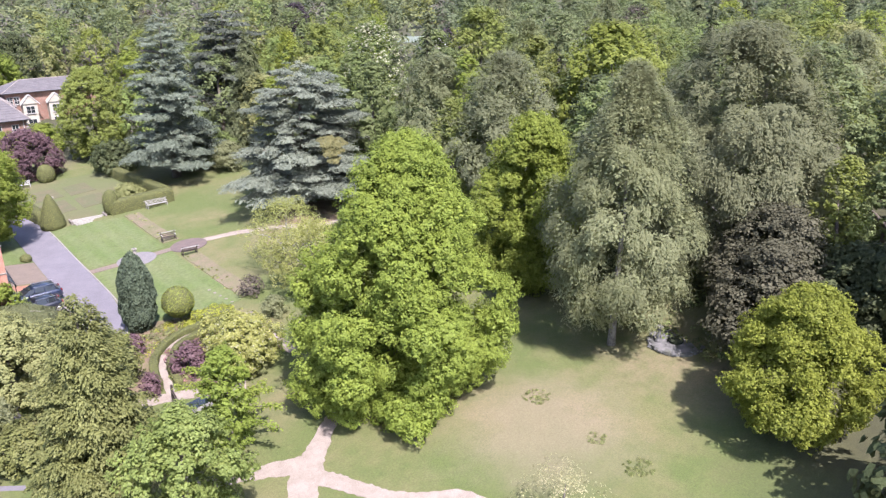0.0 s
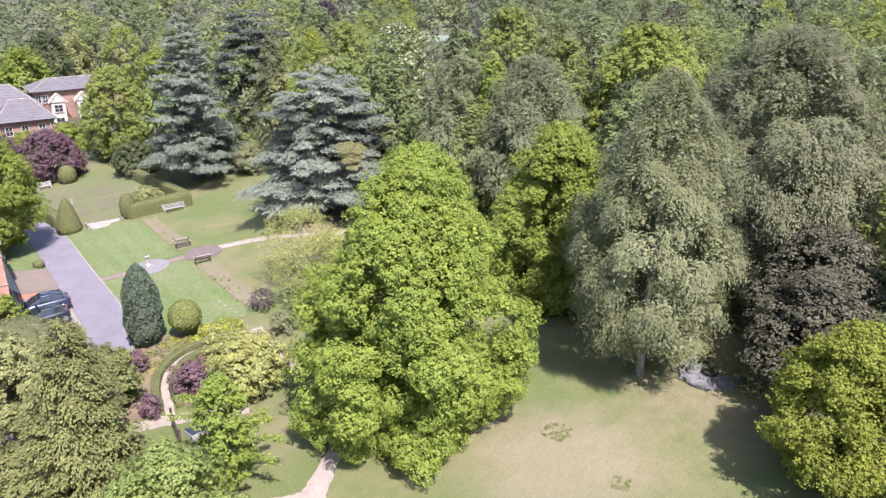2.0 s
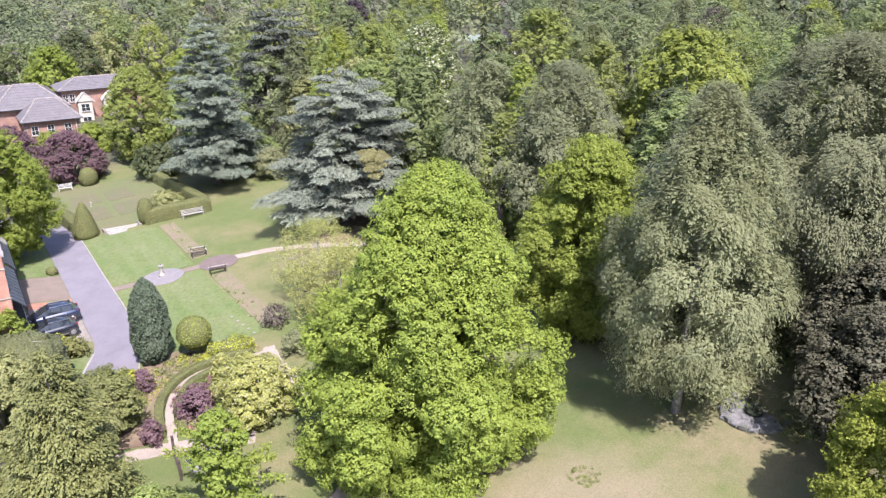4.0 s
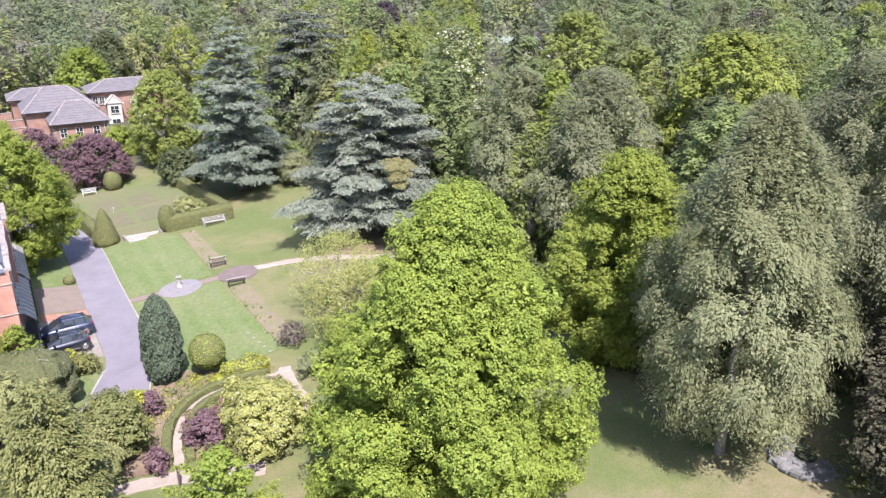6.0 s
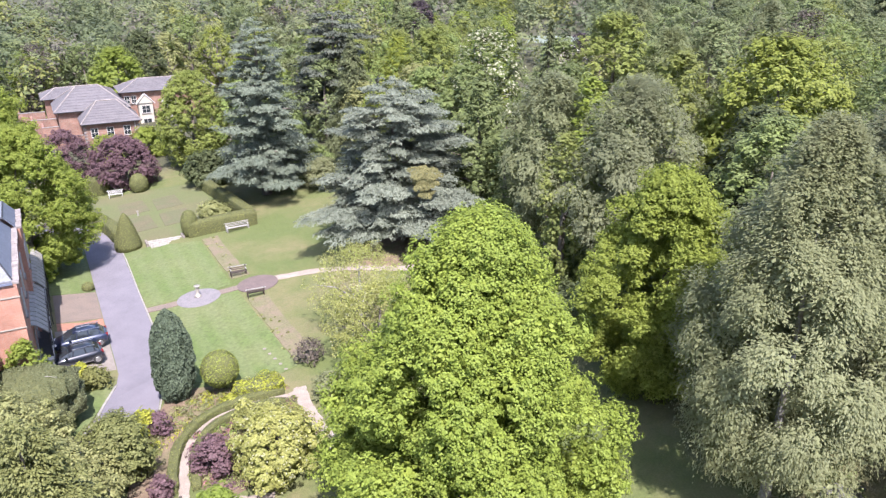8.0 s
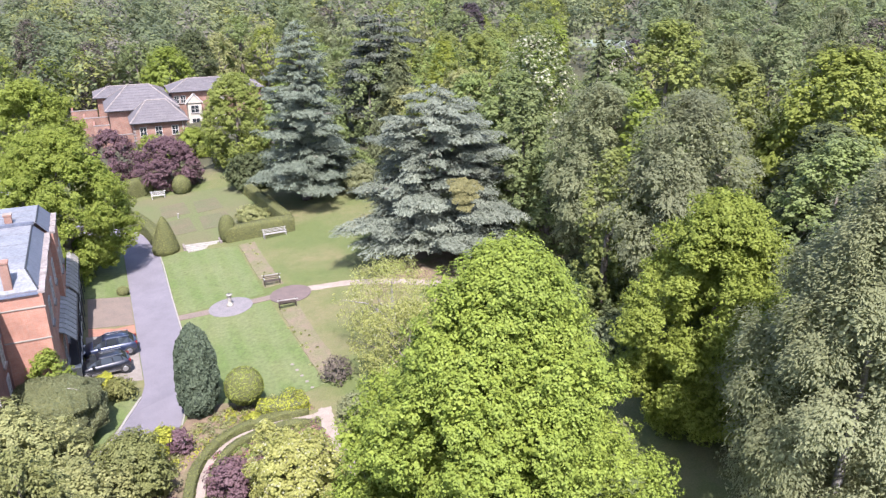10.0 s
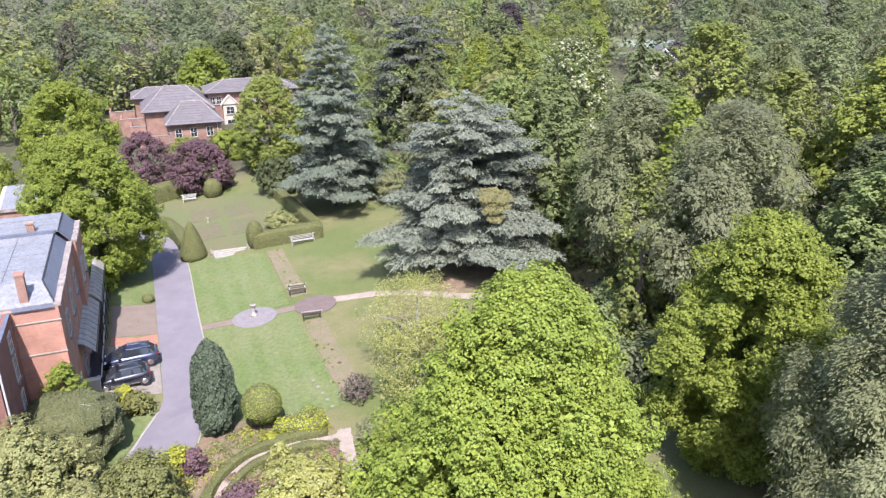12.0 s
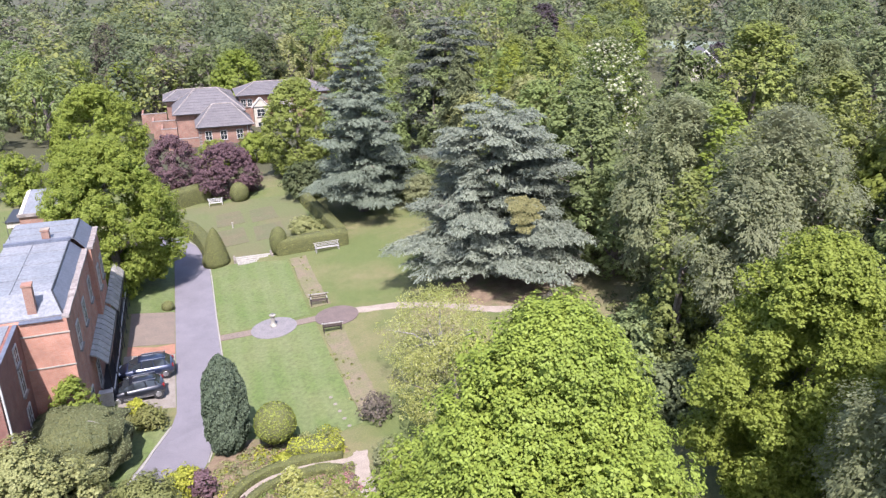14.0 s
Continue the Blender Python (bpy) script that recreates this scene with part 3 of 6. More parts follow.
M_ROUND = surface("round_stone", (0.17, 0.155, 0.16), (0.14, 0.13, 0.135), 1.5, 0.9, fine=12)
M_HUB = surface("hub_brick", (0.125, 0.092, 0.083), (0.1, 0.076, 0.07), 1.5, 0.9, fine=12)
M_REDPAVE = surface("red_brick_paving", (0.28, 0.135, 0.09), (0.22, 0.11, 0.075), 2.0, 0.9, fine=14)
DRIVE = [(-8.0, -9), (-8.0, 24.5), (-8.8, 27), (-12, 29), (-16, 30), (-16, 34), (-12, 33), (-8.8, 31.5), (-6.4, 28.6), (-5.1, 24.6), (-4.5, 18), (-4.5, -6), (-4.9, -11), (-6.2, -16), (-8.5, -22), (-12.5, -28), (-17, -33), (-21, -30), (-16, -24), (-11.2, -17.4), (-9.4, -13.3), (-8.4, -11)]
sheet("road_drive", DRIVE, 0.02, M_TARMAC, "smooth pale grey tarmac drive that bends round the lawn", "drive")
ribbon("kerb_east", [(-6.4, 28.6), (-5.1, 24.6), (-4.45, 18), (-4.45, 6), (-4.45, -6), (-4.85, -11), (-6.1, -16)], 0.11, 0.05, M_KERB, "pale stone kerb between drive and lawn", "kerb")
ribbon("kerb_west", [(-8.35, -10.8), (-9.35, -13.3), (-11.15, -17.4), (-16, -24)], 0.16, 0.08, M_KERB, "pale stone kerb on the bend of the drive", "kerb")
sheet("parking_pad", [(-8.05, 2.3), (-8.05, 8.9), (-11.7, 8.9), (-11.7, 2.1)], 0.03, M_TILEPAVE, "pinkish paved parking bay beside the drive", "paving")
sheet("parking_edge", [(-8.05, 0.4), (-8.05, 2.25), (-9.6, 1.7), (-11.7, 2.05), (-11.7, 0.4)], 0.031, M_REDPAVE, "strip of red brick paving beside the parking bay", "paving")
sheet("parking_pad_south", [(-8.05, -8.2), (-8.05, 0.35), (-11.9, 0.35), (-11.9, -8.2)], 0.028, M_PAVING, "grey-brown paved parking bay with cars on it", "paving")
sheet("verge_north", [(-8.1, 9.0), (-8.1, 24.3), (-9, 26.6), (-12.4, 28), (-12.4, 9.0)], 0.03, M_LAWN, "green verge under the lime tree", "lawn")
sheet("verge_south", [(-8.5, -11), (-9.5, -13.4), (-11.2, -17.2), (-12.6, -16.2), (-11.5, -12), (-10.4, -9.6)], 0.03, M_LAWN, "green verge on the bend of the drive", "lawn")
sheet("lawn_north", [(-4.3, 1.9), (3.4, 1.9), (3.4, 16.2), (-1.6, 18.2), (-4.4, 17.8)], 0.03, M_LAWN, "mown green lawn beside the drive", "lawn")
sheet("lawn_south", [(-4.4, -13.0), (-2, -14.8), (2.0, -16.6), (3.9, -16.2), (3.5, 0.2), (-4.3, 0.6)], 0.03, M_LAWN, "mown green lawn with pale mowing stripes", "lawn")
M_DULL = surface("dull_lawn", (0.0978, 0.0984, 0.0425), (0.085, 0.102, 0.0357), 0.25, 0.95, fine=8, third=(0.115, 0.0984, 0.051))
sheet("lawn_upper", [(-4.6, 20), (8.0, 19.6), (7.6, 40), (1, 41.5), (-7.5, 42), (-8.5, 36.5), (-5.2, 29)], 0.02, M_DULL, "dull green square lawn between clipped hedges", "lawn")
ribbon("cross_path", [(-4.4, 1.3), (-1.5, 1.0), (2, 0.9), (5.5, 0.8)], 1.0, 0.045, M_TILEPAVE, "brown paved path across the lawn", "path")
sheet("round_paving", disc(0.1, 0.9, 1.95), 0.06, M_ROUND, "round grey stone paving under the sundial", "paving")
sheet("round_hub", disc(5.5, 0.5, 1.9), 0.055, M_HUB, "round brown brick paving where the paths meet", "paving")
ribbon("flower_bed_north", [(4.5, 16.4), (4.5, 10), (4.6, 3.2)], 1.7, 0.04, M_BED, "bare earth flower bed along the lawn", "flower bed", rng_edge=0.08)
ribbon("flower_bed_south", [(4.7, -2.4), (4.7, -9), (4.8, -16)], 1.7, 0.04, M_BED, "bare earth flower bed along the lawn", "flower bed", rng_edge=0.08)
ribbon("gravel_path_east", [(7.0, 0.7), (10.6, -0.2), (14.2, -2.1), (17.7, -5.0), (20.4, -6.1), (23.2, -5.2), (25.6, -3.5), (27.6, -1.4), (29.5, 2)], 1.1, 0.04, M_GRAVEL, "pale gravel path curving under the cedar", "path", rng_edge=0.07)
ribbon("curved_path", [(3.0, -19.3), (2.1, -19.8), (-0.5, -19.35), (-3.0, -19.6), (-4.8, -21), (-5.8, -23.3), (-6.3, -26.0), (-6.6, -27.3)], 0.6, 0.05, M_GRAVEL, "narrow pale gravel path round a flower bed", "path", rng_edge=0.05)
ribbon("lower_path", [(-2.0, -29.6), (-4.0, -28.7), (-6.0, -27.6), (-8.5, -26.7), (-12, -27.4), (-15, -28.1), (-19, -29.5)], 1.2, 0.04, M_GRAVEL, "pale gravel path below the shrubs", "path", rng_edge=0.07)
ribbon("hub_path", [(3.0, -19.2), (2.7, -21.5), (2.6, -24.5), (2.8, -28)], 0.9, 0.045, M_GRAVEL, "pale gravel path past the rose bed", "path", rng_edge=0.06)
ribbon("oak_path", [(2.2, -36.4), (0.3, -37.7), (-2.0, -39.7), (-3.5, -41.1), (-4.7, -42.7), (-5.8, -46)], [0.9, 1.0, 1.3, 2.0, 1.7, 1.5], 0.04, M_GRAVEL, "wide pale gravel path by the oak", "path", rng_edge=0.08)
ribbon("oak_path_west", [(-3.3, -40.6), (-5.0, -39.6), (-6.9, -38.7), (-9, -38)], [1.9, 1.3, 1.0, 1.0], 0.035, M_GRAVEL, "pale gravel path under the shrubs", "path", rng_edge=0.08)
ribbon("oak_path_east", [(-3.9, -41.3), (-2.9, -42.9), (-2.1, -44.6), (-1.3, -46.4), (0.0, -47.9), (1.6, -49.2), (2.6, -52.5)], [1.5, 1.2, 1.1, 1.1, 1.1, 1.2, 1.3], 0.037, M_GRAVEL, "pale gravel path along the lawn edge", "path", rng_edge=0.08)
sheet("rose_bed", [(2.0, -20.4), (-0.6, -20.0), (-2.8, -20.3), (-4.2, -21.5), (-5.1, -23.4), (-5.5, -26), (-4, -28), (0, -27), (2.0, -25)], 0.03, M_SOIL, "planted earth bed inside the curved path", "flower bed")
sheet("border_bed", [(-4.9, -14.0), (2, -17.2), (2.4, -18.9), (-0.5, -18.8), (-3.4, -19.0), (-5.4, -20.6), (-6.5, -23), (-7.2, -26), (-9.5, -25.6), (-8.2, -20), (-6, -16)], 0.025, M_SOIL, "earth border with low plants", "flower bed")
sheet("cedar_bed", [(15, -2.6), (18, -5.0), (20.4, -5.6), (23.5, -4.4), (25.3, -2.6), (24.5, 1), (20, 3), (15.5, 2)], 0.015, M_SOIL, "bare brown earth under the cedar", "earth")

M_OLDBED = surface("old_bed_turf", (0.085, 0.09, 0.042), (0.105, 0.09, 0.05), 0.5, 0.95, fine=8)
for k, (x0, x1, y0, y1) in enumerate(((-3.2, 0.2, 24, 30), (1.0, 4.6, 24, 29.5), (-3.0, 0.4, 31.5, 37), (1.2, 4.4, 31, 36.5))):
    sheet("old_bed", [(x0, y0), (x1, y0 + 0.2), (x1 - 0.2, y1), (x0 + 0.1, y1 - 0.2)], 0.05, M_OLDBED, "faint brownish square of an old bed in the upper lawn", "lawn")

# ---- clipped hedges and topiary ----
def over(ob, mat, leaf, per_m2, seed, parent, name="foliage", wild=0.45, sink=0.4, upright=False):
    """Small leaves all over a mesh object's faces."""
    rng = np.random.default_rng(seed)
    me = ob.data
    me.calc_loop_triangles()
    v = np.array([q.co for q in me.vertices])
    tri = np.array([t.vertices for t in me.loop_triangles])
    a, b, c = v[tri[:, 0]], v[tri[:, 1]], v[tri[:, 2]]
    nn = np.cross(b - a, c - a)
    area = np.linalg.norm(nn, axis=1) / 2
    count = int(area.sum() * per_m2)
    pick = rng.choice(len(tri), count, p=area / area.sum())
    u, w = rng.uniform(0, 1, (2, count, 1))
    flip = (u + w) > 1
    u, w = np.where(flip, 1 - u, u), np.where(flip, 1 - w, w)
    n = unit(nn[pick])
    p = a[pick] + u * (b - a)[pick] + w * (c - a)[pick] + n * leaf * rng.uniform(-sink, 1 - sink, (count, 1))
    return link(name, quads(name, leaf_quads(rng, p, n + np.array([0, 0, 0.2]), leaf * (1.5 if upright else 1), leaf * 0.6, np.tile(np.array([[0, 0, 1.0]]), (count, 1)) if upright else None, wild)), mat, parent)


def turned(bm, profile, sides=20, wobble=0.0, seed=1):
    """A body turned about z from (radius, height) pairs, with an uneven skin."""
    rows = []
    for r, z in profile:
        row = []
        for k in range(sides):
            a = 2 * math.pi * k / sides
            w = 1 + wobble * noise.noise(Vector((3 * math.cos(a) + seed, 3 * math.sin(a), 1.6 * z)))
            row.append(bm.verts.new((r * w * math.cos(a), r * w * math.sin(a), z)))
        rows.append(row)
    for a, b in zip(rows, rows[1:]):
        for k in range(sides):
            bm.faces.new((a[k], a[(k + 1) % sides], b[(k + 1) % sides], b[k]))
    bm.faces.new(rows[0][::-1])
    bm.faces.new(rows[-1])


def topiary(name, label, x, y, profile, mat, seed, leaf=0.055, per=150, stem=0.0, wobble=0.06, group="", upright=False):
    thing = empty(name, pose(x, y, gz(x, y)), label, "topiary", group)
    bm = bmesh.new()
    turned(bm, [(r * 0.95, z + stem) for r, z in profile], 24, wobble, seed)
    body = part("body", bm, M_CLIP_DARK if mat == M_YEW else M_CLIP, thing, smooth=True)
    over(body, mat, leaf, per, seed, thing, upright=upright, wild=0.8 if upright else 0.45)
    if stem:
        bm = bmesh.new()
        tube(bm, [(0, 0, -0.2), (0, 0, stem + 0.2)], [0.12, 0.1])
        part("stem", bm, M_BARK, thing)
    return thing


def hedge(name, label, pts, width, height, mat, seed, leaf=0.055, per=130, wobble=0.08, steps=6):
    """A clipped hedge along a curve, with a rounded top."""
    line = smooth_line([(x, y, 0) for x, y in pts], steps)
    x0, y0 = line[0].x, line[0].y
    thing = empty(name, pose(x0, y0, gz(x0, y0)), label, "hedge")
    bm = bmesh.new()
    rows = []
    form = [(-0.5, -0.1), (-0.5, 0.4), (-0.49, 0.86), (-0.43, 0.97), (0, 1.0), (0.43, 0.97), (0.49, 0.86), (0.5, 0.4), (0.5, -0.1)]
    for i, p in enumerate(line):
        d = (line[min(i + 1, len(line) - 1)] - line[max(i - 1, 0)]).normalized()
        s = Vector((-d.y, d.x, 0))
        end = 0.86 if i in (0, len(line) - 1) else 1.0
        row = []
        for a, b in form:
            q = p + s * a * width * end
            w = wobble * noise.noise(Vector((q.x * 0.9, q.y * 0.9, b * 2 + seed)))
            row.append(bm.verts.new((q.x - x0 + s.x * w * a * 2, q.y - y0 + s.y * w * a * 2, gz(q.x, q.y) - gz(x0, y0) + b * height * end + w)))
        rows.append(row)
    for a, b in zip(rows, rows[1:]):
        for k in range(len(form) - 1):
            bm.faces.new((a[k], b[k], b[k + 1], a[k + 1]))
    bm.faces.new(rows[0])
    bm.faces.new(rows[-1][::-1])
    bmesh.ops.recalc_face_normals(bm, faces=bm.faces)
    body = part("body", bm, M_CLIP, thing, smooth=True)
    over(body, mat, leaf, per, seed, thing)
    return thing


def dome(r, h, n=9, foot=0.72):
    """Profile of a rounded bush."""
    return [(r * (foot + (1 - foot) * math.sin(min(u / 0.4, 1) * math.pi / 2)) * (1.0 if u < 0.4 else max(math.cos((u - 0.4) / 0.6 * math.pi / 2), 0.03) ** 0.8), h * (u if u < 0.4 else 0.4 + 0.6 * math.sin((u - 0.4) / 0.6 * math.pi / 2))) for u in [k / n for k in range(n + 1)]]


hedge("clipped_hedge", "clipped olive-green hedge behind the garden bench", [(2.6, 18.4), (6, 18.2), (10.2, 17.6)], 1.4, 1.7, M_HEDGE, 31)
hedge("clipped_hedge", "long clipped hedge beside the upper lawn", [(9.9, 18.2), (9.2, 26), (8.4, 34), (8.0, 40)], 1.1, 1.5, M_HEDGE, 32)
hedge("clipped_hedge", "clipped yellow-green hedge round the drive's end", [(-12.5, 35.5), (-9, 34.5), (-6.4, 31.5), (-5.0, 27), (-4.2, 21.5)], 1.3, 1.5, M_HEDGE, 33)
hedge("clipped_hedge", "thick clipped hedge below the purple trees", [(-8.6, 43), (-5.5, 44.5), (-3.2, 45.2)], 2.2, 2.4, M_HEDGE, 34)
topiary("topiary_cone", "clipped cone of olive-green yew by the drive", -3.7, 19.3, [(1.45, 0), (1.5, 0.5), (1.25, 1.4), (0.95, 2.4), (0.6, 3.3), (0.22, 4.0), (0.05, 4.15)], M_HEDGE, 35)
topiary("topiary_dome", "clipped dome at the hedge's end", 2.9, 18.7, dome(1.0, 3.0), M_HEDGE, 36)
topiary("topiary_dome", "clipped ball beside the purple trees", 0.6, 41.8, dome(1.3, 2.5), M_HEDGE, 37)
topiary("topiary_dome", "clipped dome at the far hedge's end", 8.0, 41.0, dome(1.2, 2.2), M_HEDGE, 38)
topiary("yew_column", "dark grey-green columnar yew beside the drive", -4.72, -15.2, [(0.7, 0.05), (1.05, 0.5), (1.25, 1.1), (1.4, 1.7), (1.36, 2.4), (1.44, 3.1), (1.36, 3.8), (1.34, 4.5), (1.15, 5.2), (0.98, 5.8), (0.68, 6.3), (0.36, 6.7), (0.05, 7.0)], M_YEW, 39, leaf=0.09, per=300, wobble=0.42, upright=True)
topiary("ball_bush", "round clipped olive bush on a short stem", -1.8, -16.3, dome(1.38, 2.4, foot=0.55), M_BOX, 40, stem=0.75, leaf=0.07, per=170)
topiary("small_dome", "small clipped dome beside the drive", -8.6, 9.6, dome(0.6, 0.8), M_HEDGE, 41)
hedge("golden_hedge", "low loose golden-green hedge beside the lawn", [(-1.2, -17.5), (0.5, -18.2), (2.0, -18.7)], 1.2, 0.95, M_GOLD, 42, leaf=0.09, wobble=0.3)
hedge("box_edging", "low green box edging along the curved path", [(1.9, -19.1), (-0.6, -18.75), (-3.2, -19.0), (-5.3, -20.7), (-6.4, -23.2), (-6.9, -25.8)], 0.6, 0.5, M_HEDGE, 43, leaf=0.06)
hedge("box_edging", "low green box edging round the rose bed", [(1.6, -20.5), (-0.5, -20.0), (-2.8, -20.3), (-4.3, -21.5), (-5.2, -23.5), (-5.6, -26.2)], 0.55, 0.45, M_HEDGE, 44, leaf=0.06)

# ---- large trees of the garden ----
broad_tree("oak_tree", "tall bright green spring oak on the lawn", 4.4, -38.4, 18.3, 7.4, M_OAK, 11, low=0.6, count=215, size=0.168, leaf=0.06, per=62, sub=20, wild=0.3, lean=(1.7, -0.3), limbs=0, point=0.92, wide=0.24, massed=True, inner=75)
broad_tree("oak_tree", "bright green oak at the wood's edge", 22.8, -33.4, 15.2, 5.6, M_LIME, 12, low=0.6, count=180, size=0.165, leaf=0.075, per=50, wild=0.4, massed=True, inner=60, limbs=0)
weeping_tree("birch_tree", "grey-green weeping birch with pale trunk", 20.0, -44.6, 20.2, 5.5, M_GREY, 13, low=3.5, count=155, size=0.21, leaf=0.05, strands=72, limbs=0, inner=170, drop=1.2, point=0.85, wide=0.25)
broad_tree("maple_tree", "round yellow-green tree on the big lawn", 18.9, -58.5, 9.7, 4.5, M_OAK_B, 14, low=1.0, count=150, size=0.165, leaf=0.06, per=70, point=0.7, wild=0.6, limbs=0, massed=True, inner=70)
weeping_tree("willow_tree", "large grey-green tree at the wood's edge", 35.6, -43.5, 20.6, 8.4, M_WILLOW, 15, low=2.0, count=190, size=0.18, leaf=0.062, strands=46, drop=1.0, point=0.6, wide=0.36, inner=80)
cedar = pad_tree("cedar_tree", "broad blue-grey cedar with layered boughs", 20.6, 2.0, 16.9, 9.0, M_BLUE, 16, low=1.9, branches=92, leaf=0.078, per_m2=112, pad=1.2, shape=0.46, spire=0.95, fan=0.38, uneven=(0.5, 1.16), droop=0.13, lift=0.14)
# pads of yellow sprays, added for a pale yellow patch on the cedar
M_YELLOW_PATCH = foliage("yellow_patch_spray", (0.165, 0.158, 0.066), (0.13, 0.124, 0.052), 0.2, 0.7)
rng = np.random.default_rng(161)
bough = []
for x0, y0, z0, wide in ((-0.5, 0.1, 0.95, 0.95), (0.55, 0.0, 0.8, 0.8), (0.0, -0.2, 0.35, 0.5), (-0.35, -0.4, -0.05, 0.72), (0.45, -0.3, 0.1, 0.6), (0.05, -0.6, -0.8, 0.62), (-0.7, -0.2, 0.35, 0.4)):
    n = int(900 * wide)
    rho, a = np.sqrt(rng.uniform(0, 1, n)), rng.uniform(0, 6.283, n)
    e = np.stack([np.cos(a), np.sin(a) * 0.7, np.zeros(n)], 1)
    at = e * (rho * wide * (1 + 0.25 * np.sin(4 * a + 5 * x0)))[:, None] + np.array([x0, y0, z0])
    at[:, 2] += 0.35 * e[:, 1] * rho - 0.35 * rho**2 * wide + rng.normal(size=n) * 0.04
    bough.append(leaf_quads(rng, at, np.array([[0, -0.5, 1.0]]) + 0.4 * e, 0.1, 0.042, along=e, wild=0.45))
ob = link("yellowed_bough", quads("yellowed_bough", np.concatenate(bough)), M_YELLOW_PATCH, cedar, "yellow pads added for a pale patch on the cedar")
ob.matrix_basis = pose(0.2, -6.6, 9.2 - gz(20.6, 2.0), 16, 0, -24) @ Matrix.Scale(1.1, 4)
pad_tree("cedar_tree", "tall blue-grey cedar behind the hedges", 14.4, 27.6, 22.0, 7.2, M_BLUE_DARK, 17, low=2.4, branches=120, leaf=0.095, per_m2=80, pad=0.8, shape=0.52, fan=0.34, uneven=(0.5, 1.2), droop=0.1, lift=0.16, slim=0.26, sag=0.4)
pad_tree("cedar_tree", "dark flat-topped cedar behind the others", 34.0, 53.0, 19.8, 7.6, M_CEDAR, 18, low=4, branches=46, leaf=0.16, per_m2=30, pad=1.7, shape=0.3, fan=0.5, droop=0.1, lift=0.1)
tier_tree("spruce_tree", "dark drooping conifer between the cedars", 29.8, 35.0, 17.6, 4.6, M_SPRUCE, 19, low=2, branches=120, per=900, leaf=0.16, droop=0.5, shape=0.7)
broad_tree("lime_tree", "bright green lime tree beside the house", -12.9, 15.5, 14.8, 6.2, M_LIME, 20, low=0.8, count=250, size=0.165, leaf=0.08, per=48, wild=0.36, point=0.6, wide=0.34, inner=110)
broad_tree("lime_tree", "bright green lime tree behind the house", -17.0, 55.5, 14.5, 6.6, M_LIME, 21, low=1.6, count=150, size=0.17, leaf=0.12, per=28)
broad_tree("sycamore_tree", "dense green sycamore beside the brick house", 10.0, 49.0, 14.0, 5.6, M_OAK_WOOD, 22, low=0.8, count=150, size=0.18, leaf=0.11, per=32, point=0.55, wide=0.34)
broad_tree("copper_tree", "round purple-leaved tree beside the upper lawn", -0.6, 45.6, 7.2, 4.6, M_PURPLE, 23, low=0.6, count=120, size=0.17, leaf=0.085, per=48, wild=0.6)
broad_tree("copper_tree", "purple-leaved tree beside the clipped hedge", -7.6, 51, 8.4, 4.0, M_PURPLE, 24, low=0.6, count=120, size=0.17, leaf=0.085, per=48, wild=0.6)
pad_tree("fir_tree", "broad olive-brown fir with drooping layered boughs", -12.9, -34.2, 11.6, 3.2, M_CYPRESS, 25, low=0.3, branches=110, leaf=0.058, per_m2=190, pad=0.72, shape=0.5, fan=0.5, uneven=(0.75, 1.15), droop=0.28, lift=0.08, sag=0.75, slim=0.5)
broad_tree("blossom_tree", "sparse pale yellow-green tree beside the lawn", 10.6, -12.5, 6.6, 4.2, M_BLOSSOM, 26, low=1.0, count=100, size=0.2, leaf=0.05, per=26, wild=0.7, limbs=9, bark=M_BIRCH_BARK, solid=False)
broad_tree("blossom_tree", "pale flowering tree behind the oak", 9.2, -19.8, 6.6, 4.0, M_BLOSSOM, 27, low=0.6, count=90, size=0.2, leaf=0.055, per=44, wild=0.7, solid=False)


# ---- shrubs ----
def shrub(label, x, y, h, r, mat, seed, leaf=0.075, per=64, count=24, name="shrub", size=0.34, solid=True):
    return broad_tree(name, label, x, y, h, r, mat, seed, low=0.12 * h, count=count, size=size, leaf=leaf, per=per, limbs=0, category="shrub", sub=15, solid=solid, wild=0.26, even=0.4)


shrub("pale olive feathery shrub beside the drive", -15.2, -21.5, 6.0, 4.0, M_OLIVE, 51, count=50, size=0.25, per=70, leaf=0.075)
shrub("pale olive shrub over the lower path", -12.3, -26.0, 4.8, 3.2, M_OLIVE, 52, count=44, size=0.25, per=70, leaf=0.075)
shrub("olive green shrub at the bend of the drive", -9.4, -22.8, 4.3, 2.5, M_CYPRESS, 53, count=40, per=60)
arching = topiary("arching_shrub", "dark grey-green arching shrub below the brick wall", -13.7, -14.6, dome(3.3, 3.9, 11, 0.8), M_ARCH, 54, leaf=0.065, per=190, wobble=0.5)
twig_rng = random.Random(54)
for k in range(9):
    a, rr = twig_rng.uniform(0, 6.28), twig_rng.uniform(0.5, 2.4)
    z0 = 3.9 * math.sqrt(max(1 - (rr / 3.4) ** 2, 0.1))
    bm = bmesh.new()
    tube(bm, [(rr * math.cos(a) + 0.35 * j * math.cos(a + 0.7 * k), rr * math.sin(a) + 0.35 * j * math.sin(a + 0.7 * k), z0 - 0.25 + 0.14 * j - 0.03 * j * j) for j in range(5)], [0.03, 0.026, 0.022, 0.016, 0.008], 5)
    part("bare_twig", bm, M_BIRCH_BARK, arching)
shrub("bright green bush against the brick wall", -13.6, -12.6, 5.3, 1.7, M_LIME, 55, count=34, size=0.28, per=70, leaf=0.08)
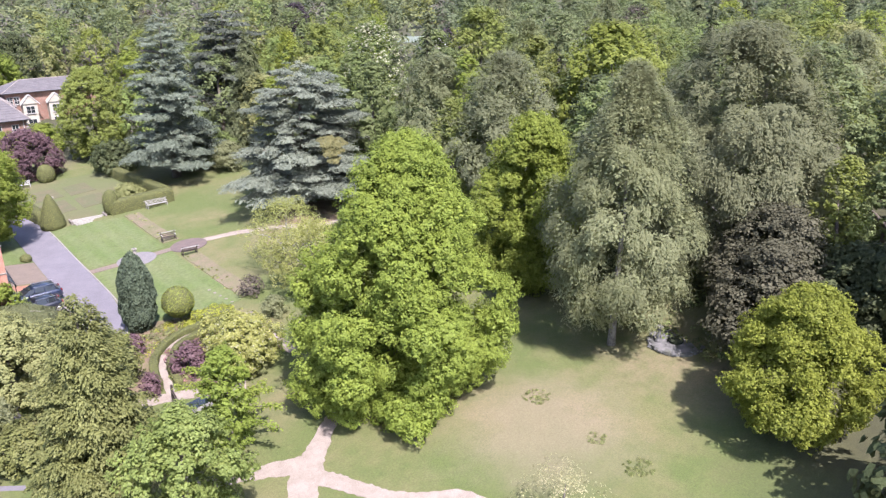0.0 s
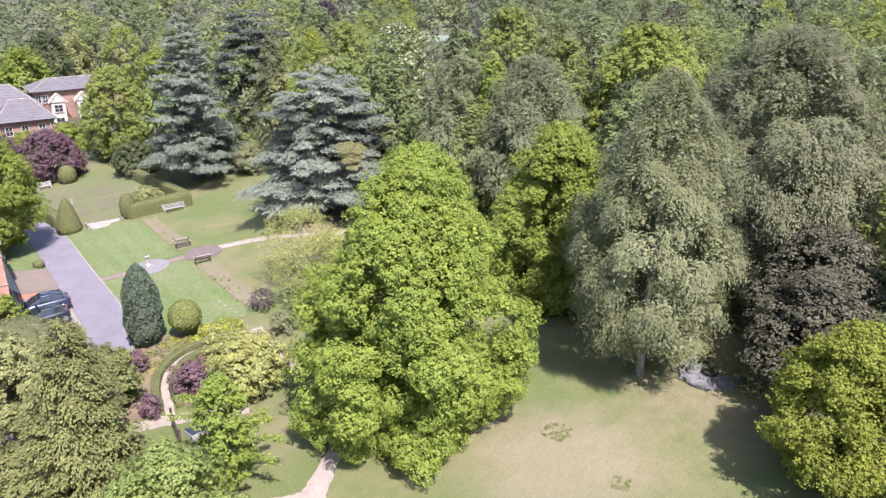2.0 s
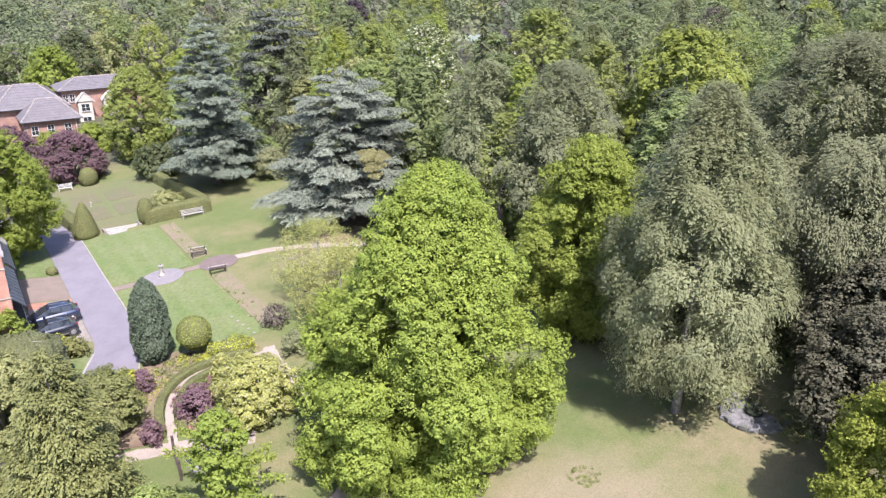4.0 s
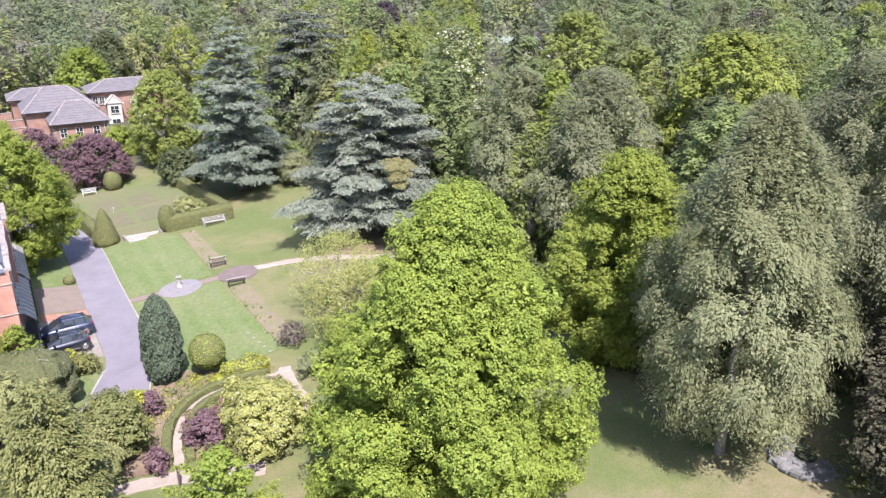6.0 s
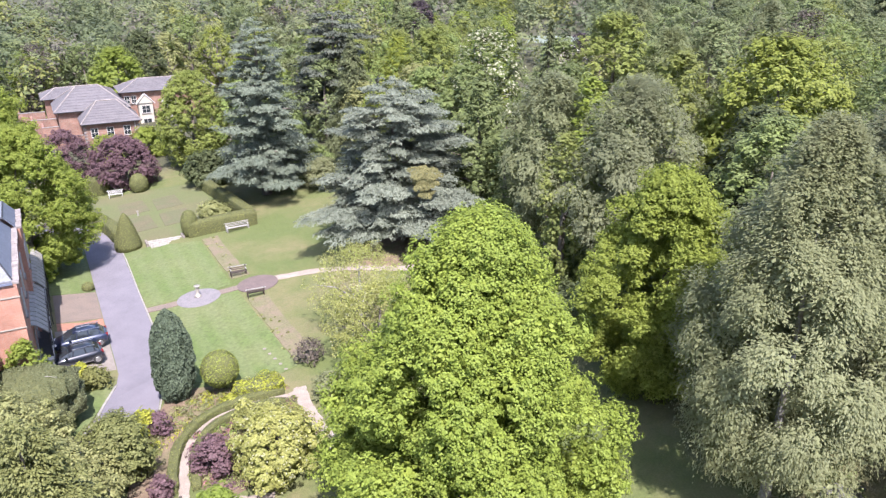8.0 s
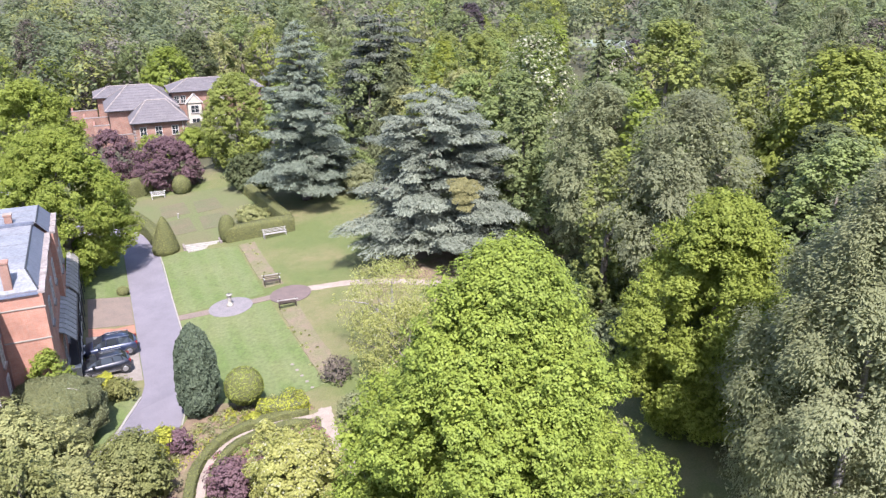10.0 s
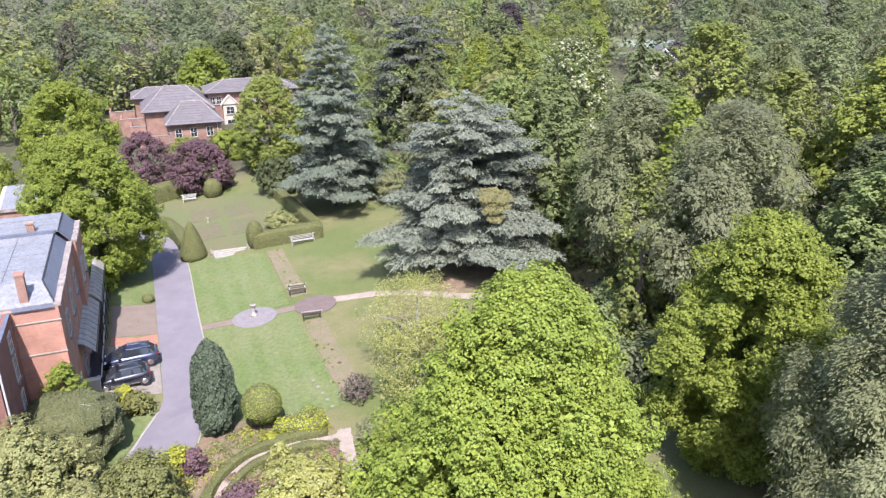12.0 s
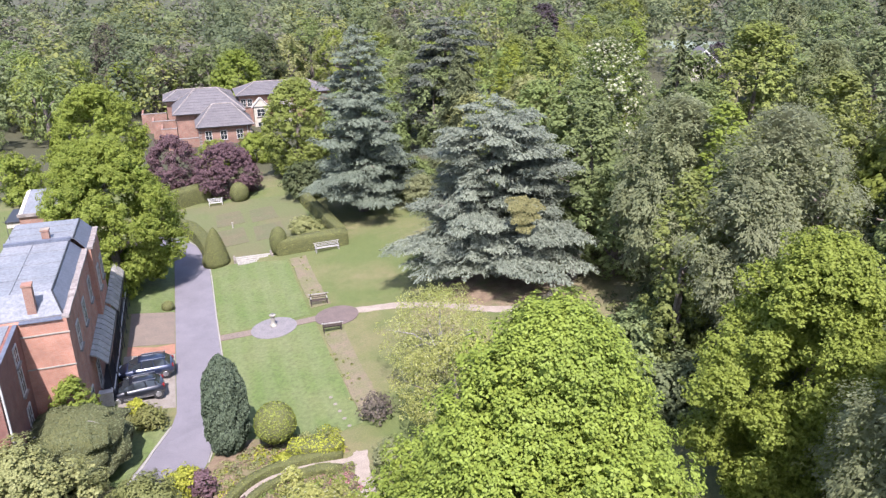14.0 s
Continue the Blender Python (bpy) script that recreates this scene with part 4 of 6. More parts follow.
shrub("bright green bush at the wall's foot", -15.3, -17.2, 2.6, 1.2, M_LIME, 56)
shrub("yellow-flowered bush beside the parked cars", -10.5, -8.9, 1.3, 0.8, M_GOLD, 57)
shrub("grey-green rounded bush beside the drive", -9.7, -10.4, 1.5, 1.2, M_HEDGE, 58)
shrub("golden-green bush on the border", -7.6, -18.6, 1.9, 1.3, M_GOLD, 59)
shrub("dark purple bush on the border", -6.5, -19.3, 1.9, 0.8, M_PURPLE, 60)
shrub("round purple-red bush in the rose bed", -4.3, -25.2, 2.6, 1.5, M_PURPLE, 61)
shrub("dark red bush beside the lower path", -7.5, -26.0, 1.8, 0.8, M_PURPLE, 62)
shrub("white-flowered bush in the rose bed", -1.6, -22.2, 2.6, 0.9, M_BLOSSOM, 63)
shrub("pale yellow-white flowering shrub in the rose bed", -1.0, -27.4, 4.4, 3.0, M_BLOSSOM, 64, count=50, size=0.26, per=80, leaf=0.07)
spray_bush = shrub("tall fresh green shrub with arching shoots beside the oak", -6.2, -36.6, 7.6, 2.0, M_LIME, 65, count=70, size=0.22, per=70, leaf=0.08)
shrub("fresh green broad shrub below the conifer", -10.7, -41.6, 7.4, 3.5, M_FRESH, 66, count=70, size=0.22, per=60, leaf=0.08)
rng = np.random.default_rng(651)
for k in range(9):
    a, z0, ln = -0.9 + 0.42 * k, rng.uniform(2.0, 5.2), rng.uniform(2.2, 3.4)
    line = [Vector((math.cos(a) * ln * q, math.sin(a) * ln * q, z0 + 1.5 * q - 1.3 * q * q)) for q in (0.2, 0.4, 0.6, 0.8, 1.0)]
    bm = bmesh.new()
    tube(bm, line, [0.035, 0.03, 0.024, 0.016, 0.008], 5)
    shoot = part("shoot", bm, M_BARK, spray_bush)
    n = 260
    q = rng.uniform(0, 3.999, n)
    at = np.array([line[int(f)].lerp(line[int(f) + 1], f - int(f)) for f in q]) + rng.normal(size=(n, 3)) * np.array([0.14, 0.14, 0.12])
    link("shoot_leaves", quads("shoot_leaves", leaf_quads(rng, at, np.tile(np.array([[0, -0.2, 1.0]]), (n, 1)), 0.085, 0.055, wild=0.5)), M_LIME, shoot)
shrub("bronze twiggy shrub at the bed's end", 4.9, -16.2, 1.9, 1.3, M_BARE, 68, per=24, solid=False)
shrub("grey shrub under the oak", 4.4, -21.6, 1.9, 1.2, M_GREY, 69)
shrub("olive shrub beside the lower path", -16.2, -30.8, 2.8, 2.4, M_HEDGE, 70)
shrub("grey-green shrub on the west border", -18.4, -26.5, 3.2, 2.6, M_GREY, 71)
shrub("sparse pale apple bush on the big lawn", 3.8, -54.6, 3.8, 2.7, M_STRAW, 72, per=11, count=46, leaf=0.05, size=0.26, solid=False)
shrub("pale shrub in the hedge's corner", 6.6, 23.5, 1.8, 2.0, M_OLIVE, 73)
shrub("bright green bush below the brick house", -1.5, 60, 5, 3.0, M_LIME, 74, leaf=0.14, per=24)
shrub("bright green bush below the brick house", 5.0, 62, 4.6, 3.4, M_LIME, 75, leaf=0.14, per=24)
shrub("bright green tree behind the flat roof", -27.5, 52, 6.5, 4.0, M_LIME, 76, leaf=0.14, per=22)
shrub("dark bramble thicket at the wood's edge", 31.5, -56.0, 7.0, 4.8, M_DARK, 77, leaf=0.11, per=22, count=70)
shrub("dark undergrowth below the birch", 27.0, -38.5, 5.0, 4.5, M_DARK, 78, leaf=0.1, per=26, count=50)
shrub("dark undergrowth at the wood's edge", 26.5, -27.0, 5.5, 4.5, M_DEEP, 79, leaf=0.1, per=26, count=50)
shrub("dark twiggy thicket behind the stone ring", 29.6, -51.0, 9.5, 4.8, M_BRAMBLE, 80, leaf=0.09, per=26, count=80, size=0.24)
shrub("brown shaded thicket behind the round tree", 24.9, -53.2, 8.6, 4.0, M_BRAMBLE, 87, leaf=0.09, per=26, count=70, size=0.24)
shrub("dark evergreen under the cedar", 9.5, 38, 4.5, 3.5, M_DARK, 81, leaf=0.13, per=24, count=40)

shrub("small golden bush below the clipped ball", -1.6, -18.2, 0.7, 0.6, M_GOLD, 84, count=14)
shrub("grey-green bush between the cedars", 20.8, 24.0, 4.2, 2.6, M_GREY, 85, leaf=0.1, per=30)
shrub("mid-green bush between the cedars", 21.6, 30.0, 5.0, 3.0, M_MID, 86, leaf=0.1, per=30)
shrub("dark green undergrowth at the wood's foot", 24.6, -18.0, 4.0, 3.2, M_DEEP, 82, leaf=0.13, per=22, count=44)
shrub("dark green undergrowth at the wood's foot", 22.6, -24.5, 3.6, 3.0, M_DEEP, 83, leaf=0.13, per=22, count=44)

# ---- the wood ----
WOOD = [
    # kind, x, y, height, radius
    ("grey", 28.9, -23.2, 18, 5.2), ("grey", 30.0, -11.4, 17, 4.5), ("green", 25.0, -20.0, 14.4, 2.5), ("gold", 50.6, -18.4, 18, 7.2),
    ("green", 51.5, 5.5, 19, 6.0), ("white", 40.5, 16.5, 18, 5.4), ("goldsmall", 38.5, 38, 16, 3.0), ("green", 39, 28.5, 17.5, 5.0),
    ("olive", 35.5, 26, 13.5, 4.6), ("spruce", 41.2, 4.5, 19.5, 2.8), ("mid", 31, 2.5, 15, 3.6), ("grey", 55, 0, 17, 4.2),
    ("gold", 45, -11.5, 17, 4.2), ("purple", 63.5, 27, 14, 2.6), ("lime", 6.5, 108, 13.5, 6.0), ("dark", 13, 118, 15.5, 5.4),
    ("purple", 75, 103, 15.5, 5.0), ("gold", 33.4, -53.2, 12.5, 2.3), ("green", 48, -39, 20, 5.0),
    ("spruce", 51.5, -30, 20, 3.0), ("mid", 31.5, -17, 14, 4.0), ("mid", 36, -30, 15, 5.0), ("mid", 38, -3, 16, 4.6), ("lime", 31.2, -15.2, 17.0, 2.6),
    ("mid", 35, 12, 15, 4.5), ("dark", 30, 11, 10, 3.5), ("mid", 46, 9, 16.5, 4.5), ("dark", 42, -24, 14, 4.5), ("mid", 33.5, 19, 14, 4.4),
    # the deep trees at x 42 and 44 carry shade in their leaf colour
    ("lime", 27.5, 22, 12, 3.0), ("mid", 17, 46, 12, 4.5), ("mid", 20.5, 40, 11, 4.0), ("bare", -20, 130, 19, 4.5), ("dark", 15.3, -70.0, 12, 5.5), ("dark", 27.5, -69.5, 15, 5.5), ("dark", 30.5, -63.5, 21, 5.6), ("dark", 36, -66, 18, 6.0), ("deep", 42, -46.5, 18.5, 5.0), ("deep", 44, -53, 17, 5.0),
]
KINDS = {
    "green": (M_OAK_WOOD, "green broadleaf tree in the wood", 0.19), "mid": (M_MID, "mid-green broadleaf tree in the wood", 0.19), "dark": (M_DARK, "dark green tree in the wood", 0.19), "deep": (M_DEEP, "deep green tree in the wood", 0.19),
    "gold": (M_OAK_GOLD, "golden-green oak in the wood", 0.19), "goldsmall": (M_OAK_B, "orange-green tree in the wood", 0.19), "white": (M_WHITE, "horse chestnut with white flower candles", 0.19),
    "olive": (M_OLIVE, "pale olive tree in the wood", 0.18), "purple": (M_BEECH, "dark purple beech in the wood", 0.19), "lime": (M_LIME, "bright green tree in the wood", 0.19), "bare": (M_BARE, "bare brown twiggy tree in the wood", 0.14),
}


def wood_tree(kind, x, y, h, r, seed, leaf_scale=1.0, per=22, count=95):
    name = {"grey": "birch_tree", "spruce": "spruce_tree", "gold": "oak_tree", "goldsmall": "oak_tree", "white": "chestnut_tree", "purple": "beech_tree", "lime": "lime_tree"}.get(kind, "wood_tree")
    if kind == "grey":
        return weeping_tree(name, "grey-green birch in the wood", x, y, h, r, M_GREY_WOOD, seed, low=h * 0.26, count=int(count * 0.75), size=0.27, leaf=0.062 * leaf_scale, strands=33 / leaf_scale, drop=0.9, limbs=3, inner=110, point=0.6, wide=0.32)
    if kind == "spruce":
        return tier_tree(name, "dark narrow conifer in the wood", x, y, h, r, M_SPRUCE, seed, low=1, branches=90, per=200, leaf=0.2 * leaf_scale, droop=0.4, shape=0.75)
    mat, label, leaf = KINDS[kind]
    return broad_tree(name, label, x, y, h, r, mat, seed, low=h * 0.07, count=count, size=0.19, leaf=leaf * leaf_scale * 0.68, per=2.1 * per / leaf_scale**1.6, limbs=3, sub=14, wild=0.14, inner=40, point=0.5, wide=0.36, even=0.6)


for n, (kind, x, y, h, r) in enumerate(WOOD):
    near = math.hypot(x + 12, y + 62) < 62
    # the southern dark trees stand unseen, added to cast shade on lawn and thicket
    if y < -62:
        wood_tree(kind, x, y, h, r, 200 + n, 2.2, 14, 70)
    else:
        wood_tree(kind, x, y, h, r, 200 + n, 0.95 if near else 1.25, 11.5, 130)

# ---- trees that fill the wood, copied from a few ----
fill_rng = random.Random(7)
taken = [(x, y, r) for _, x, y, _, r in WOOD]
base = [wood_tree(k, x, y, h, r, 400 + n, 1.3, 7, 84) for n, (k, x, y, h, r) in enumerate([
    ("mid", 58, -26, 16, 5.2), ("deep", 60, -36, 16, 5.0), ("green", 66, -12, 15.5, 5.2), ("grey", 70, 8, 16, 4.8), ("olive", 60, 18, 14.5, 5.0), ("gold", 76, -24, 15, 5.0), ("spruce", 72, 24, 18, 3.4), ("mid", 46, 38, 15.5, 5.4), ("bare", 84, 4, 16, 4.6), ("lime", 56, 44, 13, 5.0)])]
distant = [wood_tree(k, x, y, h, r, 440 + n, 1.6, 7, 66) for n, (k, x, y, h, r) in enumerate([
    ("mid", 122, 62, 16, 5.2), ("deep", 100, 40, 16, 5.0), ("green", 60, 120, 15.5, 5.2), ("grey", 40, 110, 16, 4.8), ("olive", 30, 125, 14.5, 5.0), ("gold", 110, 20, 15, 5.0), ("spruce", 66, 96, 18, 3.4), ("mid", -34, 112, 15.5, 5.4), ("bare", 50, 140, 16, 4.6), ("lime", -10, 128, 13, 5.0)])]
taken += [(o.location.x, o.location.y, 4.5) for o in distant]
taken += [(o.location.x, o.location.y, 4.5) for o in base]


def free(x, y, gap):
    if x < 26 and -70 < y < 66 and x > -24:
        return False
    if -22 < x < 26 and 60 < y < 110:          # the brick house and its garden
        return False
    if x < -12 and y < 62:
        return False
    if x < 29 and y < 12 and y > -70:
        return False
    if math.hypot(x - 122, y - 124) < 23 or abs((x - 88) * 0.81 - (y - 62) * 0.59) < 9 and 84 < x < 125 and 58 < y < 124 or (x < -20 and 62 < y < 88 and x > -44):      # clearings
        return False
    along, off = (x + 5) * 0.588 + (y + 58) * 0.809, (x + 5) * 0.809 - (y + 58) * 0.588
    if 128 < along < 235 and abs(off) < 9:       # the gap that opens to the far court
        return False
    return all(math.hypot(x - a, y - b) > gap + 0.35 * c for a, b, c in taken)


made = 0
for trial in range(9000):
    ang = radians(fill_rng.uniform(-24, 86))
    dist = 62 + 150 * fill_rng.random() ** 0.75
    x, y = -12 + dist * math.sin(ang), -64 + dist * math.cos(ang)
    if made >= 220 or not free(x, y, 4.4 + dist * 0.012):
        continue
    # towards the east, darker kinds put the wood's shade into leaf colour
    src = fill_rng.choices(range(len(base)), [2, 9, 1, 1, 0, 0.5, 6, 2, 2, 0] if ang > radians(37) and dist > 115 else [4, 3.5, 5, 2.2, 2.6, 3, 1.8, 3, 0.8, 3.2])[0]
    k = fill_rng.uniform(0.8, 1.06)
    if abs((x + 5) * 0.809 - (y + 58) * 0.588) < 10 and 78 < (x + 5) * 0.588 + (y + 58) * 0.809 < 130:
        k *= 0.64                               # young trees in the gap
    m = pose(x, y, gz(x, y), 0, 0, fill_rng.uniform(0, 360)) @ Matrix.Diagonal((k * fill_rng.uniform(0.9, 1.15), k, k * fill_rng.uniform(0.85, 1.05), 1))
    copy_thing((base if dist < 125 else distant)[src], m)
    taken.append((x, y, 4.0))
    made += 1

# far woods, too many to count
FAR = {
    "mid": foliage("far_mid_leaf", (0.165, 0.196, 0.088), (0.142, 0.172, 0.076), 0.4, spread=0.05, grainy=0.5, fine=1.4),
    "pale": foliage("far_pale_leaf", (0.178, 0.198, 0.096), (0.156, 0.175, 0.084), 0.4, spread=0.05, grainy=0.5, fine=1.4),
    "deep": foliage("far_deep_leaf", (0.108, 0.13, 0.066), (0.09, 0.11, 0.056), 0.34, spread=0.05, grainy=0.5, fine=1.4),
    "gold": foliage("far_gold_leaf", (0.205, 0.22, 0.07), (0.178, 0.192, 0.06), 0.4, spread=0.05, grainy=0.5, fine=1.4),
    "bare": foliage("far_bare_twig", (0.15, 0.138, 0.11), (0.125, 0.115, 0.09), 0.3, spread=0.05, grainy=0.5, fine=1.4),
}
far_rng = np.random.default_rng(5)
chunks, lumps = {k: [] for k in FAR}, {k: [] for k in FAR}
for n in range(640):
    ang, dist = math.radians(far_rng.uniform(-20, 75)), far_rng.uniform(170, 440) if n < 510 else far_rng.uniform(440, 1100)
    x, y = -12 + dist * math.sin(ang), -64 + dist * math.cos(ang)
    if math.hypot(x - 122, y - 124) < 24:
        continue
    h, r = far_rng.uniform(12, 19), far_rng.uniform(4.5, 8.0) * (1 + dist / 1500)
    c, rl = lobes_of(far_rng, h, r, 1.5, 16, 0.34, point=0.5, wide=0.4)
    q = crown_quads(far_rng, c, rl, np.array([0, 0, h * 0.4]), 0.22 + dist * 0.0008, 1.35, sub=8, wild=0.05, up=0.7, even=0.9)
    # mostly deep leaf in this sector, its shade put into the colour
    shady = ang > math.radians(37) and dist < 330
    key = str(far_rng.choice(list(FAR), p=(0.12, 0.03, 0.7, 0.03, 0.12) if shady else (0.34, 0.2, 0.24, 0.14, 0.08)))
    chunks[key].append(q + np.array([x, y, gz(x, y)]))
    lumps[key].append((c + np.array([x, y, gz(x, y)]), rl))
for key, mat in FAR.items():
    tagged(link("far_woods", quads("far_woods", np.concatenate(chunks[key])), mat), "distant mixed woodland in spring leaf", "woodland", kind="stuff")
    deep = inner_leaves(far_rng, None, np.concatenate([c for c, _ in lumps[key]]), np.concatenate([r for _, r in lumps[key]]), mat, 10, 0.2)
    deep.name = "far_woods"
    tagged(deep, "distant mixed woodland in spring leaf", "woodland", kind="stuff")

# ---- houses ----
def brick_material(name, a, b, mortar, width=0.235, height=0.075):
    m, nodes, links, bsdf = node_mat(name)
    pos = nodes.new("ShaderNodeNewGeometry").outputs["Position"]
    s = nodes.new("ShaderNodeSeparateXYZ")
    links.new(pos, s.inputs[0])
    add = nodes.new("ShaderNodeMath")
    links.new(s.outputs[0], add.inputs[0])
    links.new(s.outputs[1], add.inputs[1])
    v = nodes.new("ShaderNodeCombineXYZ")
    links.new(add.outputs[0], v.inputs[0])
    links.new(s.outputs[2], v.inputs[1])
    t = nodes.new("ShaderNodeTexBrick")
    links.new(v.outputs[0], t.inputs["Vector"])
    for key, val in (("Color1", (*a, 1)), ("Color2", (*b, 1)), ("Mortar", (*mortar, 1)), ("Scale", 1.0), ("Mortar Size", 0.009), ("Brick Width", width), ("Row Height", height)):
        t.inputs[key].default_value = val
    stain = remap(nodes, links, noise_tex(nodes, links, pos, 0.7, 6), 0.35, 0.7, 0.75, 1.2)
    g = nodes.new("ShaderNodeCombineColor")
    for k in range(3):
        links.new(stain, g.inputs[k])
    col = blend(nodes, links, 1.0, t.outputs["Color"], g.outputs[0], "MULTIPLY")
    col = blend(nodes, links, remap(nodes, links, noise_tex(nodes, links, pos, 1.6, 7), 0.6, 0.75, 0, 0.55), col, (0.27, 0.19, 0.155))
    links.new(col, bsdf.inputs["Base Color"])
    bsdf.inputs["Roughness"].default_value = 0.9
    bp = nodes.new("ShaderNodeBump")
    bp.inputs["Strength"].default_value, bp.inputs["Distance"].default_value = 0.4, 0.01
    links.new(t.outputs["Fac"], bp.inputs["Height"])
    links.new(bp.outputs[0], bsdf.inputs["Normal"])
    return m


M_BRICK = brick_material("orange_brick", (0.35, 0.165, 0.115), (0.305, 0.135, 0.09), (0.31, 0.22, 0.175))
M_BRICK_SHADED = brick_material("shaded_brick", (0.2, 0.085, 0.066), (0.165, 0.068, 0.054), (0.17, 0.115, 0.095))
M_BRICK_FAR = brick_material("red_brick", (0.25, 0.13, 0.095), (0.2, 0.1, 0.075), (0.22, 0.18, 0.145))
M_LEAD = surface("pale_lead_roof", (0.165, 0.173, 0.187), (0.135, 0.143, 0.157), 0.6, 0.6, fine=5, bump=0.15, bump_scale=3, third=(0.19, 0.19, 0.2))
M_LEAD_DARK = surface("grey_lead_slope", (0.10, 0.112, 0.145), (0.08, 0.09, 0.118), 0.8, 0.55, fine=6, bump=0.1)
M_COPING = surface("coping_stone", (0.24, 0.21, 0.195), (0.15, 0.13, 0.12), 2.2, 0.9, fine=9)
M_SLATE = surface("roof_tile", (0.115, 0.105, 0.11), (0.09, 0.083, 0.088), 0.9, 0.85, fine=7, bump=0.5, bump_scale=8)
M_PAINT = surface("white_paint", (0.42, 0.41, 0.39), (0.34, 0.335, 0.315), 1.5, 0.6, bump=0)
M_WHITEBOARD = surface("white_board", (0.72, 0.71, 0.68), (0.62, 0.61, 0.58), 1.5, 0.6, bump=0)
M_CANOPY = surface("weathered_canopy", (0.3, 0.285, 0.262), (0.23, 0.22, 0.205), 1.4, 0.5, fine=8, bump=0.1)
M_RENDER = surface("cream_wall", (0.42, 0.385, 0.32), (0.36, 0.33, 0.27), 1.0, 0.85)
M_METAL = surface("dark_metal", (0.03, 0.03, 0.033), (0.02, 0.02, 0.022), 3.0, 0.5, bump=0)
M_DARKWOOD = surface("dark_wood", (0.06, 0.045, 0.035), (0.04, 0.03, 0.024), 3.0, 0.8)


def glass_material():
    m, nodes, links, bsdf = node_mat("window_glass")
    bsdf.inputs["Base Color"].default_value = (0.02, 0.024, 0.028, 1)
    bsdf.inputs["Roughness"].default_value = 0.06
    bsdf.inputs["Specular IOR Level"].default_value = 0.7
    return m


M_GLASS = glass_material()


def window(parent, x, y, z, w, h, axis, name="window"):
    """A framed window on a wall. axis: the way that it faces, "+x" or "-y"."""
    win = new(name)
    win.parent = parent
    win.matrix_basis = pose(x, y, z, 0, 0, 0 if axis == "-y" else 90)
    t = 0.09
    bm = boxes(((-w / 2, -0.05, -h / 2), (-w / 2 + t, 0.04, h / 2)), ((w / 2 - t, -0.05, -h / 2), (w / 2, 0.04, h / 2)), ((-w / 2 + t, -0.05, h / 2 - t), (w / 2 - t, 0.04, h / 2)), ((-w / 2 + t, -0.05, -h / 2), (w / 2 - t, 0.04, -h / 2 + t)), ((-0.03, -0.04, -h / 2 + t), (0.03, 0.03, h / 2 - t)), ((-w / 2 + t, -0.041, -0.03), (-0.03, 0.03, 0.03)), ((0.03, -0.041, -0.03), (w / 2 - t, 0.03, 0.03)))
    part("window_frame", bm, M_PAINT, win)
    part("pane", boxes(((-w / 2 + t, -0.015, -h / 2 + t), (w / 2 - t, 0.03, h / 2 - t))), M_GLASS, win)
    part("window_sill", boxes(((-w / 2 - 0.08, -0.14, -h / 2 - 0.1), (w / 2 + 0.08, 0.02, -h / 2))), M_COPING, win)
    return win


def slab(bm, pts, thick):
    """A sheet on the given corners, thickened downwards."""
    top = [bm.verts.new(p) for p in pts]
    low = [bm.verts.new((p[0], p[1], p[2] - thick)) for p in pts]
    bm.faces.new(top)
    bm.faces.new(low[::-1])
    for k in range(len(top)):
        bm.faces.new((low[k], low[(k + 1) % len(top)], top[(k + 1) % len(top)], top[k]))


